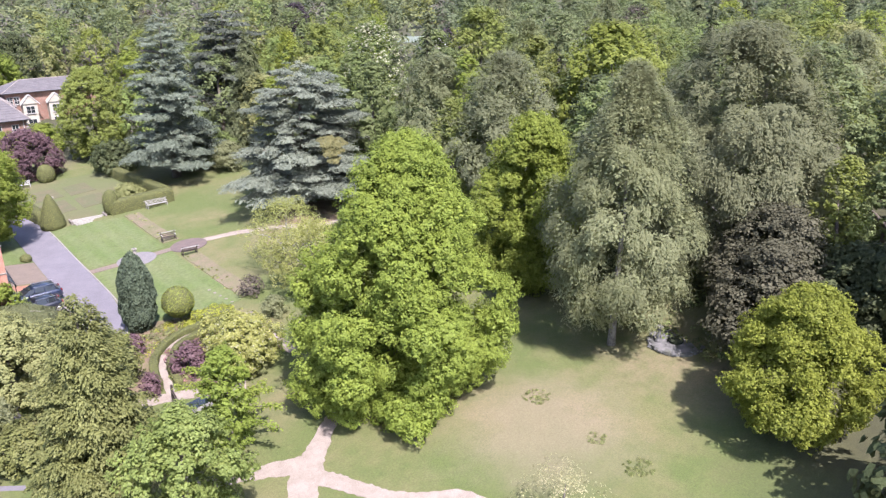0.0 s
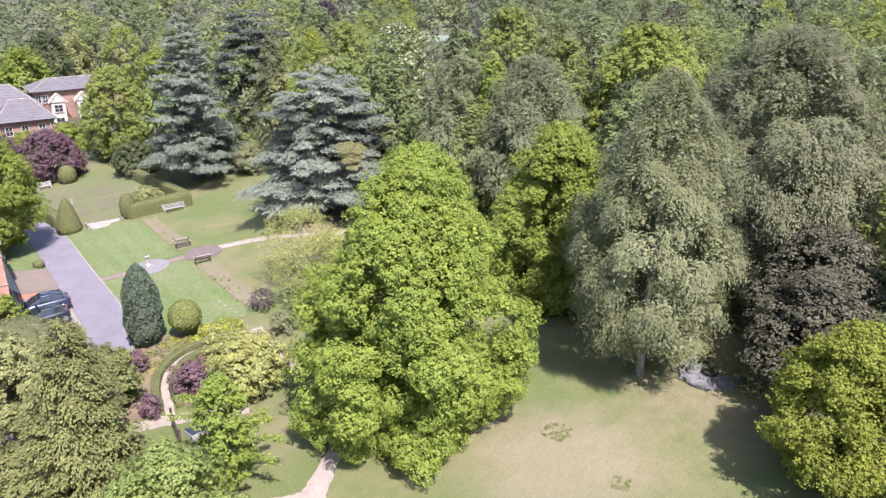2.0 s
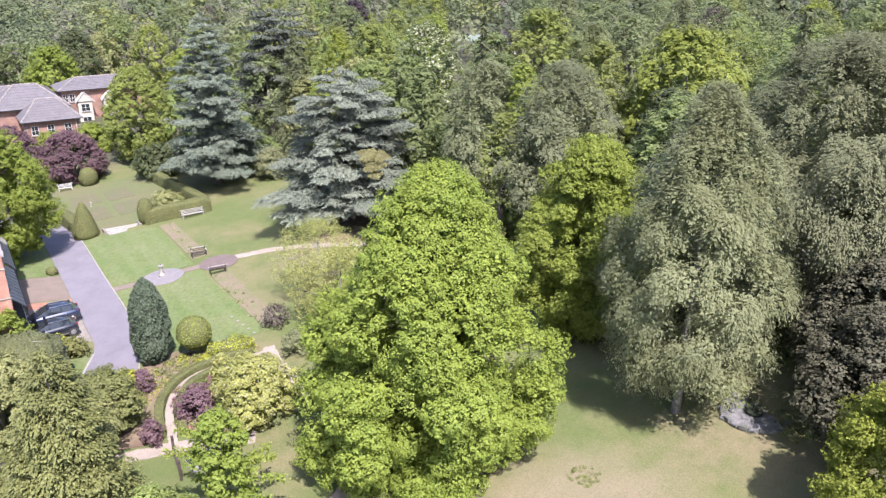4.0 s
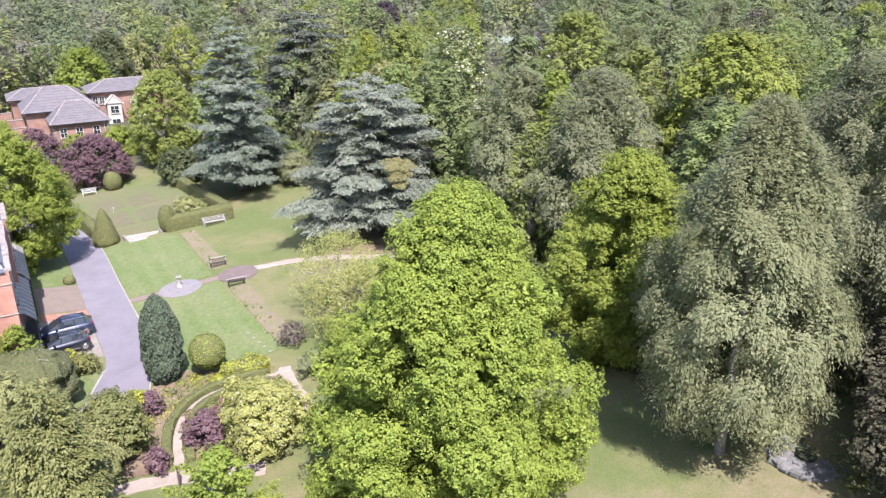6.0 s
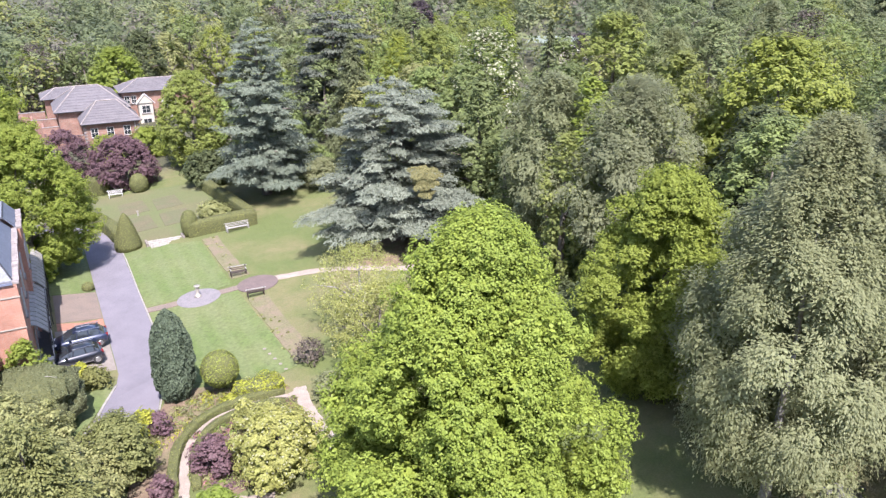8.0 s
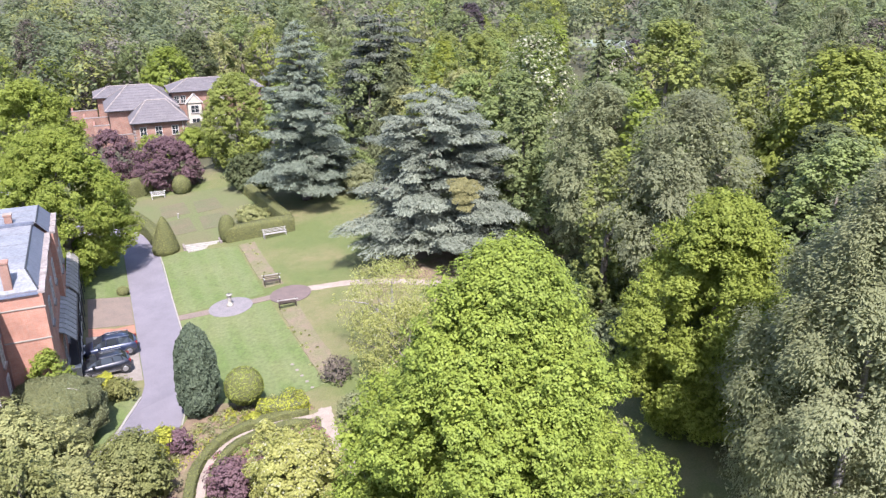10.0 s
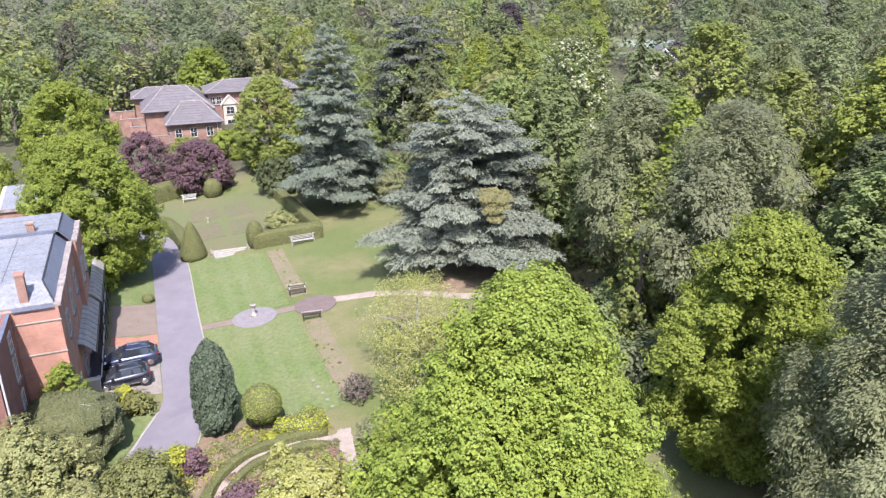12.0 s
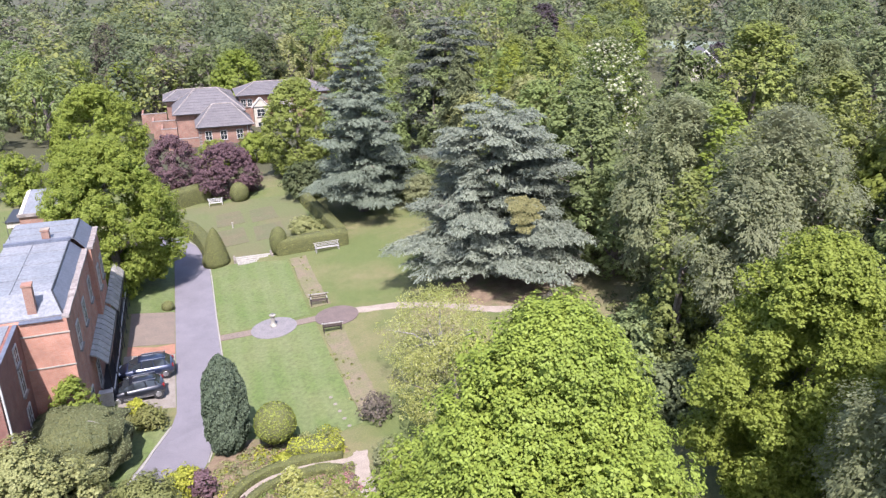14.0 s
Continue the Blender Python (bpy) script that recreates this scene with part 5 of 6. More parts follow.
def brick_house():
    house = empty("brick_house", pose(0, 0, 0), "orange brick house with a flat lead roof behind parapets", "house")
    zb, zp = -2.2, 8.75
    part("wall", boxes(((-18.3, -11.9, zb), (-13.1, 0.0, zp))), M_BRICK, house)
    part("wall", boxes(((-18.3, 0.0, zb), (-12.75, 5.0, zp))), M_BRICK, house)
    # same brick as the main block, with the wing's shade put into its colour
    part("wall", boxes(((-24, -18.4, zb), (-15.8, -11.9, zp - 0.02))), M_BRICK_SHADED, house, "brick side wing, its shade put into a darker brick colour")
    # cornice courses across the south wall and the wing
    for z in (5.6, 7.85):
        part("string_course", boxes(((-15.8, -11.96, z - 0.035), (-13.04, -11.88, z + 0.035))), M_STONE, house)
    # parapet copings, laid as single stones
    for a, b in ((-11.9, 0.0),):
        n = 12
        for k in range(n):
            y0, y1 = a + (b - a) * k / n, a + (b - a) * (k + 1) / n - 0.02
            j = 0.03 * math.sin(k * 5.1)
            part("coping", boxes(((-13.34 + j, y0, zp), (-12.92 + j, y1, zp + 0.16 + j))), M_COPING, house)
    for k in range(7):
        y0 = 0.02 + 5.0 * k / 7
        j = 0.03 * math.sin(k * 3.7)
        part("coping", boxes(((-13.0 + j, y0, zp), (-12.6 + j, y0 + 0.69, zp + 0.17 + j))), M_COPING, house)
    for k in range(4):
        x0 = -15.7 + 0.6 * k
        part("coping", boxes(((x0, -12.05, zp), (x0 + 0.58, -11.6, zp + 0.05))), M_LEAD_DARK, house)
    for k in range(6):
        y0 = -18.4 + 1.08 * k
        part("coping", boxes(((-16.0, y0, zp - 0.02), (-15.76, y0 + 1.05, zp + 0.04))), M_LEAD_DARK, house)
    # the roof: a flat of lead with hipped slopes round it, in two heights
    zr = 9.75
    bm = bmesh.new()
    slab(bm, [(-18.3, -9.6, zr), (-14.0, -9.6, zr), (-14.0, -0.3, zr), (-18.3, -0.3, zr)], 0.1)
    part("roof_flat", bm, M_LEAD, house)
    bm = bmesh.new()
    slab(bm, [(-14.0, -9.6, zr), (-13.3, -11.5, zp + 0.12), (-13.3, 0.0, zp + 0.12), (-14.0, -0.3, zr)], 0.1)
    part("roof_slope", bm, M_LEAD_DARK, house, "dark grey lead slope")
    bm = bmesh.new()
    slab(bm, [(-18.3, -9.6, zr - 0.003), (-18.3, -11.6, zp + 0.12), (-13.3, -11.5, zp + 0.12), (-14.0, -9.6, zr - 0.003)], 0.1)
    part("roof_slope", bm, M_LEAD, house)
    bm = bmesh.new()
    slab(bm, [(-18.3, 0.0, zr + 0.1), (-13.75, 0.0, zr + 0.1), (-13.75, 4.6, zr + 0.1), (-18.3, 4.6, zr + 0.1)], 0.1)
    part("roof_flat", bm, M_LEAD, house)
    bm = bmesh.new()
    slab(bm, [(-13.75, 0.0, zr + 0.1), (-13.0, 0.05, zp + 0.14), (-13.0, 4.9, zp + 0.14), (-13.75, 4.6, zr + 0.1)], 0.1)
    part("roof_slope", bm, M_LEAD_DARK, house, "dark grey lead slope")
    part("roof_step", boxes(((-18.3, -0.35, zr), (-13.9, -0.02, zr + 0.22))), M_LEAD_DARK, house)
    part("roof_flat", boxes(((-24, -18.2, zp - 0.3), (-16.2, -11.9, zp + 0.02))), M_LEAD, house)
    # rolls of the lead, and ridges
    for y in (-7.2, -4.6, -2.2, 1.6, 3.2):
        part("lead_roll", boxes(((-18.2, y - 0.03, zr + (0.1 if y > 0 else 0.0)), (-14.05, y + 0.03, zr + 0.05 + (0.1 if y > 0 else 0.0)))), M_LEAD, house)
    for x in (-16.4,):
        part("lead_roll", boxes(((x - 0.03, -9.5, zr + 0.001), (x + 0.03, -0.4, zr + 0.055))), M_LEAD, house)
    for a, b in (((-14.0, -9.6, zr), (-14.0, -0.3, zr)), ((-14.0, -9.6, zr), (-13.3, -11.5, zp + 0.14)), ((-13.75, 0, zr + 0.1), (-13.75, 4.6, zr + 0.1))):
        bm = bmesh.new()
        tube(bm, [a, b], [0.06, 0.06], 6)
        part("ridge_roll", bm, M_METAL, house)
    # chimneys
    for x, y, z, w, h in ((-15.0, -11.0, 8.7, 0.5, 2.1), (-15.6, 0.5, zr + 0.1, 0.5, 0.6)):
        part("chimney", boxes(((x - w / 2, y - w / 2, z), (x + w / 2, y + w / 2, z + h)), ((x - w / 2 - 0.05, y - w / 2 - 0.05, z + h), (x + w / 2 + 0.05, y + w / 2 + 0.05, z + h + 0.13))), M_BRICK_FAR, house)
    bm = bmesh.new()
    tube(bm, [(-18.1, 1.0, zr), (-18.1, 1.0, zr + 1.9)], [0.02, 0.02], 5)
    tube(bm, [(-18.3, 1.0, zr + 1.5), (-17.9, 1.0, zr + 1.5)], [0.015, 0.015], 5)
    part("aerial", bm, M_METAL, house)
    # windows
    for z, h in ((7.6, 1.2), (5.9, 1.7), (3.4, 1.7)):
        window(house, -15.77, -13.7, z, 0.9, h, "+x")
    for y, z in ((-9.2, 6.3), (-5.6, 6.3), (-1.7, 6.3)):
        window(house, -13.07, y, z, 1.1, 1.8, "+x")
    for y in (1.4, 3.7):
        window(house, -12.72, y, 6.0, 1.1, 1.9, "+x")
    for y in (-8.8, -4.6, -0.8):
        window(house, -13.07, y, 0.9, 1.2, 2.1, "+x")
    # downpipe and the white bay of the wing
    bm = bmesh.new()
    tube(bm, [(-15.68, -18.3, 8.5), (-15.68, -18.3, -1.0)], [0.06, 0.06], 8)
    part("downpipe", bm, M_PAINT, house)
    bay = part("bay_window", boxes(((-20, -20.4, -1.4), (-16.1, -18.4, 1.6)), ((-20.1, -20.5, 1.6), (-16.0, -18.4, 1.78))), M_PAINT, house, "white-painted bay")
    for k in range(3):
        part("pane", boxes(((-19.8 + 1.25 * k, -20.43, -0.2), (-18.8 + 1.25 * k, -20.39, 1.35))), M_GLASS, bay)
    # the veranda: curved canopy on a white frame, with ribs
    for x0, x1, y0, y1 in ((-13.1, -12.05, -6.9, 1.9), (-12.75, -11.9, 2.0, 10.6)):
        can = new("veranda")
        can.parent = house
        can["label"] = "curved grey veranda canopy on a white frame"
        bm = bmesh.new()
        form = [(x0, 3.45), (x0 + (x1 - x0) * 0.35, 3.3), (x0 + (x1 - x0) * 0.7, 2.95), (x1, 2.6)]
        for (xa, za), (xb, zb2) in zip(form, form[1:]):
            slab(bm, [(xa, y0, za), (xb, y0, zb2), (xb, y1, zb2), (xa, y1, za)], 0.05)
        part("canopy", bm, M_CANOPY, can)
        n = int((y1 - y0) / 0.85)
        for k in range(n + 1):
            y = y0 + (y1 - y0) * k / n
            bm = bmesh.new()
            tube(bm, [(x, y, z + 0.03) for x, z in form], [0.028] * 4, 6)
            part("rib", bm, M_STONE, can)
        part("fascia", boxes(((x1 - 0.02, y0, 2.35), (x1 + 0.05, y1, 2.6))), M_METAL, can)
        for k in range(4):
            y = y0 + 0.1 + (y1 - y0 - 0.2) * k / 3
            part("post", boxes(((x1 - 0.05, y - 0.03, -0.9), (x1 + 0.01, y + 0.03, 2.4))), M_METAL, can)
    # the veranda's white rails, over a floor coloured near-black for the shade there
    part("veranda_shaded_floor", boxes(((-13.05, -6.0, -1.2), (-12.1, 11.5, -0.35))), M_METAL, house)
    part("rail", boxes(((-12.12, -6.1, 0.05), (-12.04, 2.9, 0.13))), M_PAINT, house)
    part("rail", boxes(((-12.22, 3.2, 0.05), (-12.14, 11.6, 0.13))), M_PAINT, house)
    part("rail", boxes(((-13.05, -6.18, 0.05), (-12.04, -6.1, 0.13))), M_PAINT, house)
    part("low_wall", boxes(((-13.0, -7.3, -1.1), (-12.1, -6.9, 0.5)), ((-13.0, -7.4, 0.5), (-12.05, -6.85, 0.58))), M_PAINT, house)
    return house


brick_house()


def north_block():
    house = empty("brick_annexe", pose(0, 0, 0), "brick annexe with a pale lead roof and cream columns", "house")
    part("wall", boxes(((-20.9, 18.1, -2.2), (-16.6, 24.3, 6.4))), M_BRICK_FAR, house)
    bm = bmesh.new()
    slab(bm, [(-20.6, 18.3, 6.6), (-16.5, 18.3, 6.6), (-16.5, 24.4, 7.3), (-20.6, 24.4, 7.3)], 0.15)
    part("roof", bm, M_LEAD, house)
    for x in (-19.4, -18.0):
        bm = bmesh.new()
        tube(bm, [(x, 18.35, 6.61), (x, 24.3, 7.3)], [0.04, 0.04], 6)
        part("lead_roll", bm, M_LEAD, house)
    bm = bmesh.new()
    slab(bm, [(-21.0, 18.1, 6.5), (-20.6, 18.3, 6.64), (-20.6, 24.4, 7.34), (-21.0, 24.4, 7.2)], 0.12)
    part("roof_slope", bm, M_RENDER, house, "pale roof edge")
    part("coping", boxes(((-21.0, 17.9, 6.4), (-16.4, 18.1, 6.7))), M_COPING, house)
    for x, y in ((-21.8, 19.2), (-21.8, 22.4)):
        bm = bmesh.new()
        tube(bm, [(x, y, -1.0), (x, y, -0.8), (x, y, 5.0), (x, y, 5.2)], [0.3, 0.22, 0.19, 0.28], 12)
        part("column", bm, M_RENDER, house)
    part("entablature", boxes(((-22.2, 18.8, 5.2), (-20.95, 23.0, 5.7))), M_RENDER, house)
    part("porch_roof", boxes(((-22.3, 18.7, 5.7), (-20.95, 23.1, 5.82))), M_METAL, house, "dark flat porch roof")


north_block()


def hip_roof(parent, x0, x1, y0, y1, ze, zr, inset, name="roof"):
    """A hipped roof of tiles, its courses stepping up, with ridge and hip tiles."""
    bm = bmesh.new()
    cx0, cx1 = x0 + inset, x1 - inset
    cy = (y0 + y1) / 2
    if cx1 < cx0:
        cx0 = cx1 = (x0 + x1) / 2
    v = [bm.verts.new(p) for p in ((x0, y0, ze), (x1, y0, ze), (x1, y1, ze), (x0, y1, ze), (cx0, cy, zr), (cx1, cy, zr))]
    for f in ((0, 1, 5, 4), (1, 2, 5), (2, 3, 4, 5), (3, 0, 4)):
        bm.faces.new([v[k] for k in f])
    bm.faces.new([v[k] for k in (3, 2, 1, 0)])
    roof = part(name, bm, M_SLATE, parent)
    for a, b in ((0, 4), (3, 4), (1, 5), (2, 5), (4, 5)):
        p = [((x0, y0, ze), (x1, y0, ze), (x1, y1, ze), (x0, y1, ze), (cx0, cy, zr), (cx1, cy, zr))[q] for q in (a, b)]
        if (Vector(p[0]) - Vector(p[1])).length > 0.3:
            bm = bmesh.new()
            tube(bm, p, [0.13, 0.13], 6)
            part("ridge_tile", bm, M_COPING, roof)
    n = 9
    for k in range(1, n):
        f = k / n
        bm = bmesh.new()
        a = Vector((x0, y0, ze)).lerp(Vector((cx0, cy, zr)), f)
        b = Vector((x1, y0, ze)).lerp(Vector((cx1, cy, zr)), f)
        tube(bm, [a + Vector((0.1, -0.02, 0.02)), b + Vector((-0.1, -0.02, 0.02))], [0.035, 0.035], 4)
        part("tile_course", bm, M_SLATE, roof)
    part("gutter", boxes(((x0, y0 - 0.1, ze - 0.14), (x1, y0 + 0.05, ze - 0.01))), M_METAL, parent)
    return roof


def far_house():
    house = empty("manor_house", pose(0, 0, 0), "red brick house with hipped grey tile roofs and white gables", "house")
    zg = -4.0
    for x0, x1, y0, y1, ze, zr, inset in ((-3.7, 6.4, 78.5, 86.6, 1.3, 4.6, 3.4), (-7.4, 5.6, 85.0, 97.2, 2.6, 6.2, 4.6), (-9.0, 4.5, 95.6, 103.6, 3.4, 4.9, 3.0), (4.5, 23.0, 92.0, 100.2, 4.2, 6.1, 4.2)):
        part("wall", boxes(((x0 + 0.65, y0 + 0.65, zg), (x1 - 0.65, y1 - 0.5, ze + 0.05))), M_BRICK_FAR, house)
        hip_roof(house, x0, x1, y0, y1, ze, zr, inset)
    # pale quoins and a rainwater pipe on the front wing
    for x in (-3.05, 5.75):
        for k in range(9):
            part("quoin", boxes(((x - 0.25, 79.08, -3.6 + 0.54 * k), (x + 0.25, 79.3, -3.3 + 0.54 * k))), M_COPING, house)
    bm = bmesh.new()
    tube(bm, [(5.2, 79.05, 1.2), (5.2, 79.05, -3.5)], [0.07, 0.07], 6)
    part("downpipe", bm, M_PAINT, house)
    # white gabled bays
    for x, y in ((8.9, 91.9), (13.6, 91.9)):
        part("gable_wall", boxes(((x - 1.3, y - 1.2, zg), (x + 1.3, y + 1.2, 2.1))), M_RENDER, house, "cream-painted gabled bay")
        bm = bmesh.new()
        v = [bm.verts.new(p) for p in ((x - 1.5, y - 1.4, 2.1), (x + 1.5, y - 1.4, 2.1), (x, y - 1.4, 3.7), (x - 1.5, y + 2.5, 2.1), (x + 1.5, y + 2.5, 2.1), (x, y + 2.5, 3.7))]
        for f in ((0, 1, 2), (3, 5, 4), (0, 2, 5, 3), (1, 4, 5, 2), (0, 3, 4, 1)):
            bm.faces.new([v[k] for k in f])
        part("gable_roof", bm, M_RENDER, house)
        for s in (-1, 1):
            bm = bmesh.new()
            tube(bm, [(x + s * 1.75, y - 1.45, 1.95), (x, y - 1.45, 3.9)], [0.12, 0.12], 5)
            part("barge_board", bm, M_PAINT, house)
        window(house, x, y - 1.22, 0.9, 1.6, 1.5, "-y")
        window(house, x, y - 1.22, -1.8, 1.6, 1.8, "-y")
    for x in (-1.6, 1.0, 3.8):
        window(house, x, 79.12, -0.4, 1.2, 1.7, "-y")
    for x in (5.9, 7.1):
        window(house, x, 92.62, 2.6, 1.0, 1.5, "-y")


far_house()
# terrace walls beside the far house
for k, (x0, x1, y, h) in enumerate(((-13.2, -8.6, 97, 3.6), (-11.2, -6.9, 91, 3.3), (-9.6, -6.9, 85.6, 2.9), (-8.6, -3.2, 81, 1.9))):
    w = empty("terrace_wall", pose((x0 + x1) / 2, y, gz(x0, y)), "low red brick terrace wall with pale coping", "wall", "terrace walls")
    L = (x1 - x0) / 2
    part("brickwork", boxes(((-L, -0.18, -0.5), (L, 0.18, h)), ((-L, 0.18, -0.5), (-L + 0.3, 5.0, h))), M_BRICK_FAR, w)
    part("coping", boxes(((-L - 0.05, -0.24, h), (L + 0.05, 0.24, h + 0.1))), M_COPING, w)
    part("terrace_paving", boxes(((-L + 0.3, 0.18, -0.5), (L, 5.0, h - 0.9))), M_TILEPAVE, w)
# the white gable and pale court seen over the wood
wh = empty("white_cottage", pose(88.5, 62.5, gz(88.5, 62.5), 0, 0, -28), "small white-gabled cottage beyond the wood", "house")
part("wall", boxes(((-3.2, -4, 0), (3.2, 4, 4.6))), M_RENDER, wh)
bm = bmesh.new()
v = [bm.verts.new(p) for p in ((-3.2, -4.0, 4.6), (3.2, -4.0, 4.6), (0, -4.0, 7.3), (-3.2, 4, 4.6), (3.2, 4, 4.6), (0, 4, 7.3))]
for f in ((0, 1, 2), (3, 5, 4), (0, 2, 5, 3), (1, 4, 5, 2), (0, 3, 4, 1)):
    bm.faces.new([v[k] for k in f])
part("gable_wall", bm, M_RENDER, wh)
for q in (-1, 1):
    bm = bmesh.new()
    slab(bm, [(q * 3.6, -4.4, 4.4), (0, -4.4, 7.45), (0, 4.3, 7.45), (q * 3.6, 4.3, 4.4)], 0.16)
    part("roof", bm, M_SLATE, wh)
    bm = bmesh.new()
    slab(bm, [(q * 3.7, -4.55, 4.45), (0, -4.55, 7.6), (0, -4.4, 7.6), (q * 3.7, -4.4, 4.45)], 0.45)
    part("barge_board", bm, M_WHITEBOARD, wh)
sheet("far_lawn", disc(122, 124, 21), 0.05, surface("pale_lawn", (0.1, 0.125, 0.05), (0.085, 0.11, 0.042), 0.1, 0.9), "pale green lawn beyond the wood", "lawn")
sheet("far_court", [(120, 124), (129, 113), (146, 128), (137, 139)], 0.09, surface("pale_court", (0.15, 0.178, 0.135), (0.128, 0.155, 0.115), 0.2, 0.9), "pale grey-green court in the far clearing", "court")

# ---- parked cars ----
def car_paint(name, base):
    m, nodes, links, bsdf = node_mat(name)
    bsdf.inputs["Base Color"].default_value = (*base, 1)
    bsdf.inputs["Metallic"].default_value, bsdf.inputs["Roughness"].default_value = 0.3, 0.35
    bsdf.inputs["Coat Weight"].default_value = 1.0
    bsdf.inputs["Coat Roughness"].default_value = 0.05
    return m


M_CAR, M_CAR_B = car_paint("dark_blue_paint", (0.018, 0.026, 0.055)), car_paint("black_paint", (0.014, 0.016, 0.024))
M_TYRE = surface("tyre_rubber", (0.02, 0.02, 0.02), (0.03, 0.03, 0.03), 6, 0.9, bump=0)
M_RIM = surface("alloy_rim", (0.5, 0.5, 0.52), (0.4, 0.4, 0.42), 6, 0.3, bump=0, metal=0.9)
M_REDLAMP = surface("red_lamp", (0.16, 0.012, 0.012), (0.13, 0.01, 0.01), 6, 0.2, bump=0)
M_LAMP = surface("clear_lamp", (0.7, 0.72, 0.75), (0.6, 0.62, 0.65), 6, 0.15, bump=0)


def loft(bm, rows):
    vs = [[bm.verts.new(p) for p in r] for r in rows]
    for a, b in zip(vs, vs[1:]):
        for k in range(len(a)):
            bm.faces.new((a[k], a[(k + 1) % len(a)], b[(k + 1) % len(a)], b[k]))
    bm.faces.new(vs[0][::-1])
    bm.faces.new(vs[-1])


def parked_car(label, m, paint, length=4.55, width=1.86, height=1.66):
    """A car whose nose points along +x of its own pose."""
    car = empty("parked_car", m, label, "car", "parked cars")
    L, W = length / 2, width / 2
    bm = bmesh.new()
    rows = []
    # stations along the body: x, half width, sill height, bonnet or belt height
    for x, w, lo, hi in ((-L, 0.80, 0.45, 0.88), (-L + 0.12, 0.92, 0.30, 1.0), (-L + 0.5, 0.99, 0.24, 1.06), (-0.6, 1.0, 0.22, 1.04), (0.5, 1.0, 0.22, 1.0), (1.05, 0.99, 0.22, 0.99), (L - 0.5, 0.96, 0.24, 0.9), (L - 0.14, 0.88, 0.3, 0.78), (L, 0.72, 0.42, 0.66)):
        w *= W
        mid = (lo + hi) / 2
        rows.append([(x, -w * 0.9, lo), (x, -w, mid - 0.1), (x, -w, mid + 0.1), (x, -w * 0.93, hi - 0.04), (x, -w * 0.7, hi), (x, w * 0.7, hi), (x, w * 0.93, hi - 0.04), (x, w, mid + 0.1), (x, w, mid - 0.1), (x, w * 0.9, lo)])
    loft(bm, rows)
    bmesh.ops.recalc_face_normals(bm, faces=bm.faces)
    part("body", bm, paint, car, smooth=True)
    bm = bmesh.new()
    rows = []
    for x, w, lo, hi in ((-L + 0.22, 0.86, 0.95, 1.02), (-L + 0.62, 0.85, 0.98, height - 0.1), (-0.7, 0.86, 1.0, height - 0.03), (0.2, 0.86, 0.98, height - 0.04), (0.6, 0.85, 0.97, height - 0.16), (1.25, 0.84, 0.94, 1.02)):
        w *= W
        t = 0.78 * w if hi > 1.2 else 0.95 * w
        rows.append([(x, -w, lo), (x, -t, hi), (x, t, hi), (x, w, lo)])
    loft(bm, rows)
    bmesh.ops.recalc_face_normals(bm, faces=bm.faces)
    part("glazing", bm, M_GLASS, car, "dark tinted windows")
    bm = bmesh.new()
    rows = []
    for x, t, z in ((-L + 0.55, 0.64, height - 0.12), (-0.7, 0.67, height - 0.02), (0.2, 0.67, height - 0.03), (0.5, 0.64, height - 0.11)):
        t *= W
        rows.append([(x, -t, z - 0.01), (x, -t * 0.9, z + 0.035), (x, t * 0.9, z + 0.035), (x, t, z - 0.01)])
    loft(bm, rows)
    bmesh.ops.recalc_face_normals(bm, faces=bm.faces)
    part("roof_panel", bm, paint, car, smooth=True)
    for s in (-1, 1):
        for x in (-L + 0.55, -0.62, 0.32):
            bm = bmesh.new()
            tube(bm, [(x, s * W * 0.86, 1.0), (x + (0.08 if x < 0 else -0.1), s * W * 0.69, height - 0.06)], [0.05, 0.045], 5)
            part("pillar", bm, paint, car)
        bm = bmesh.new()
        tube(bm, [(-L + 0.5, s * W * 0.6, height + 0.03), (0.3, s * W * 0.6, height + 0.03)], [0.025, 0.025], 6)
        part("roof_rail", bm, M_RIM, car)
        part("sill_trim", boxes(((-1.0, s * W * 0.99 - 0.02, 0.3), (1.0, s * W * 0.99 + 0.02, 0.36))), M_RIM, car)
        part("mirror", boxes(((0.72, s * (W + 0.09) - 0.09, 0.98), (0.9, s * (W + 0.09) + 0.09, 1.14))), paint, car)
        part("headlight", boxes(((L - 0.3, s * W * 0.62 - 0.17, 0.66), (L - 0.06, s * W * 0.62 + 0.17, 0.78))), M_LAMP, car)
        part("tail_light", boxes(((-L - 0.01, s * W * 0.7 - 0.13, 0.78), (-L + 0.2, s * W * 0.7 + 0.13, 0.98))), M_REDLAMP, car)
        for x in (-1.36, 1.4):
            bm = bmesh.new()
            c = s * (W - 0.1)
            tube(bm, [(x, c - 0.12, 0.34), (x, c - 0.1, 0.34), (x, c + 0.1, 0.34), (x, c + 0.12, 0.34)], [0.30, 0.345, 0.345, 0.30], 22)
            wheel = part("wheel", bm, M_TYRE, car)
            bm = bmesh.new()
            tube(bm, [(x, c + s * 0.1, 0.34), (x, c + s * 0.13, 0.34)], [0.235, 0.2], 18)
            for k in range(5):
                a = k * 2 * math.pi / 5
                tube(bm, [(x, c + s * 0.135, 0.34), (x + 0.2 * math.cos(a), c + s * 0.135, 0.34 + 0.2 * math.sin(a))], [0.03, 0.03], 4)
            part("rim", bm, M_RIM, wheel)
    part("number_plate", boxes(((-L - 0.02, -0.26, 0.62), (-L + 0.05, 0.26, 0.73))), M_PAINT, car)
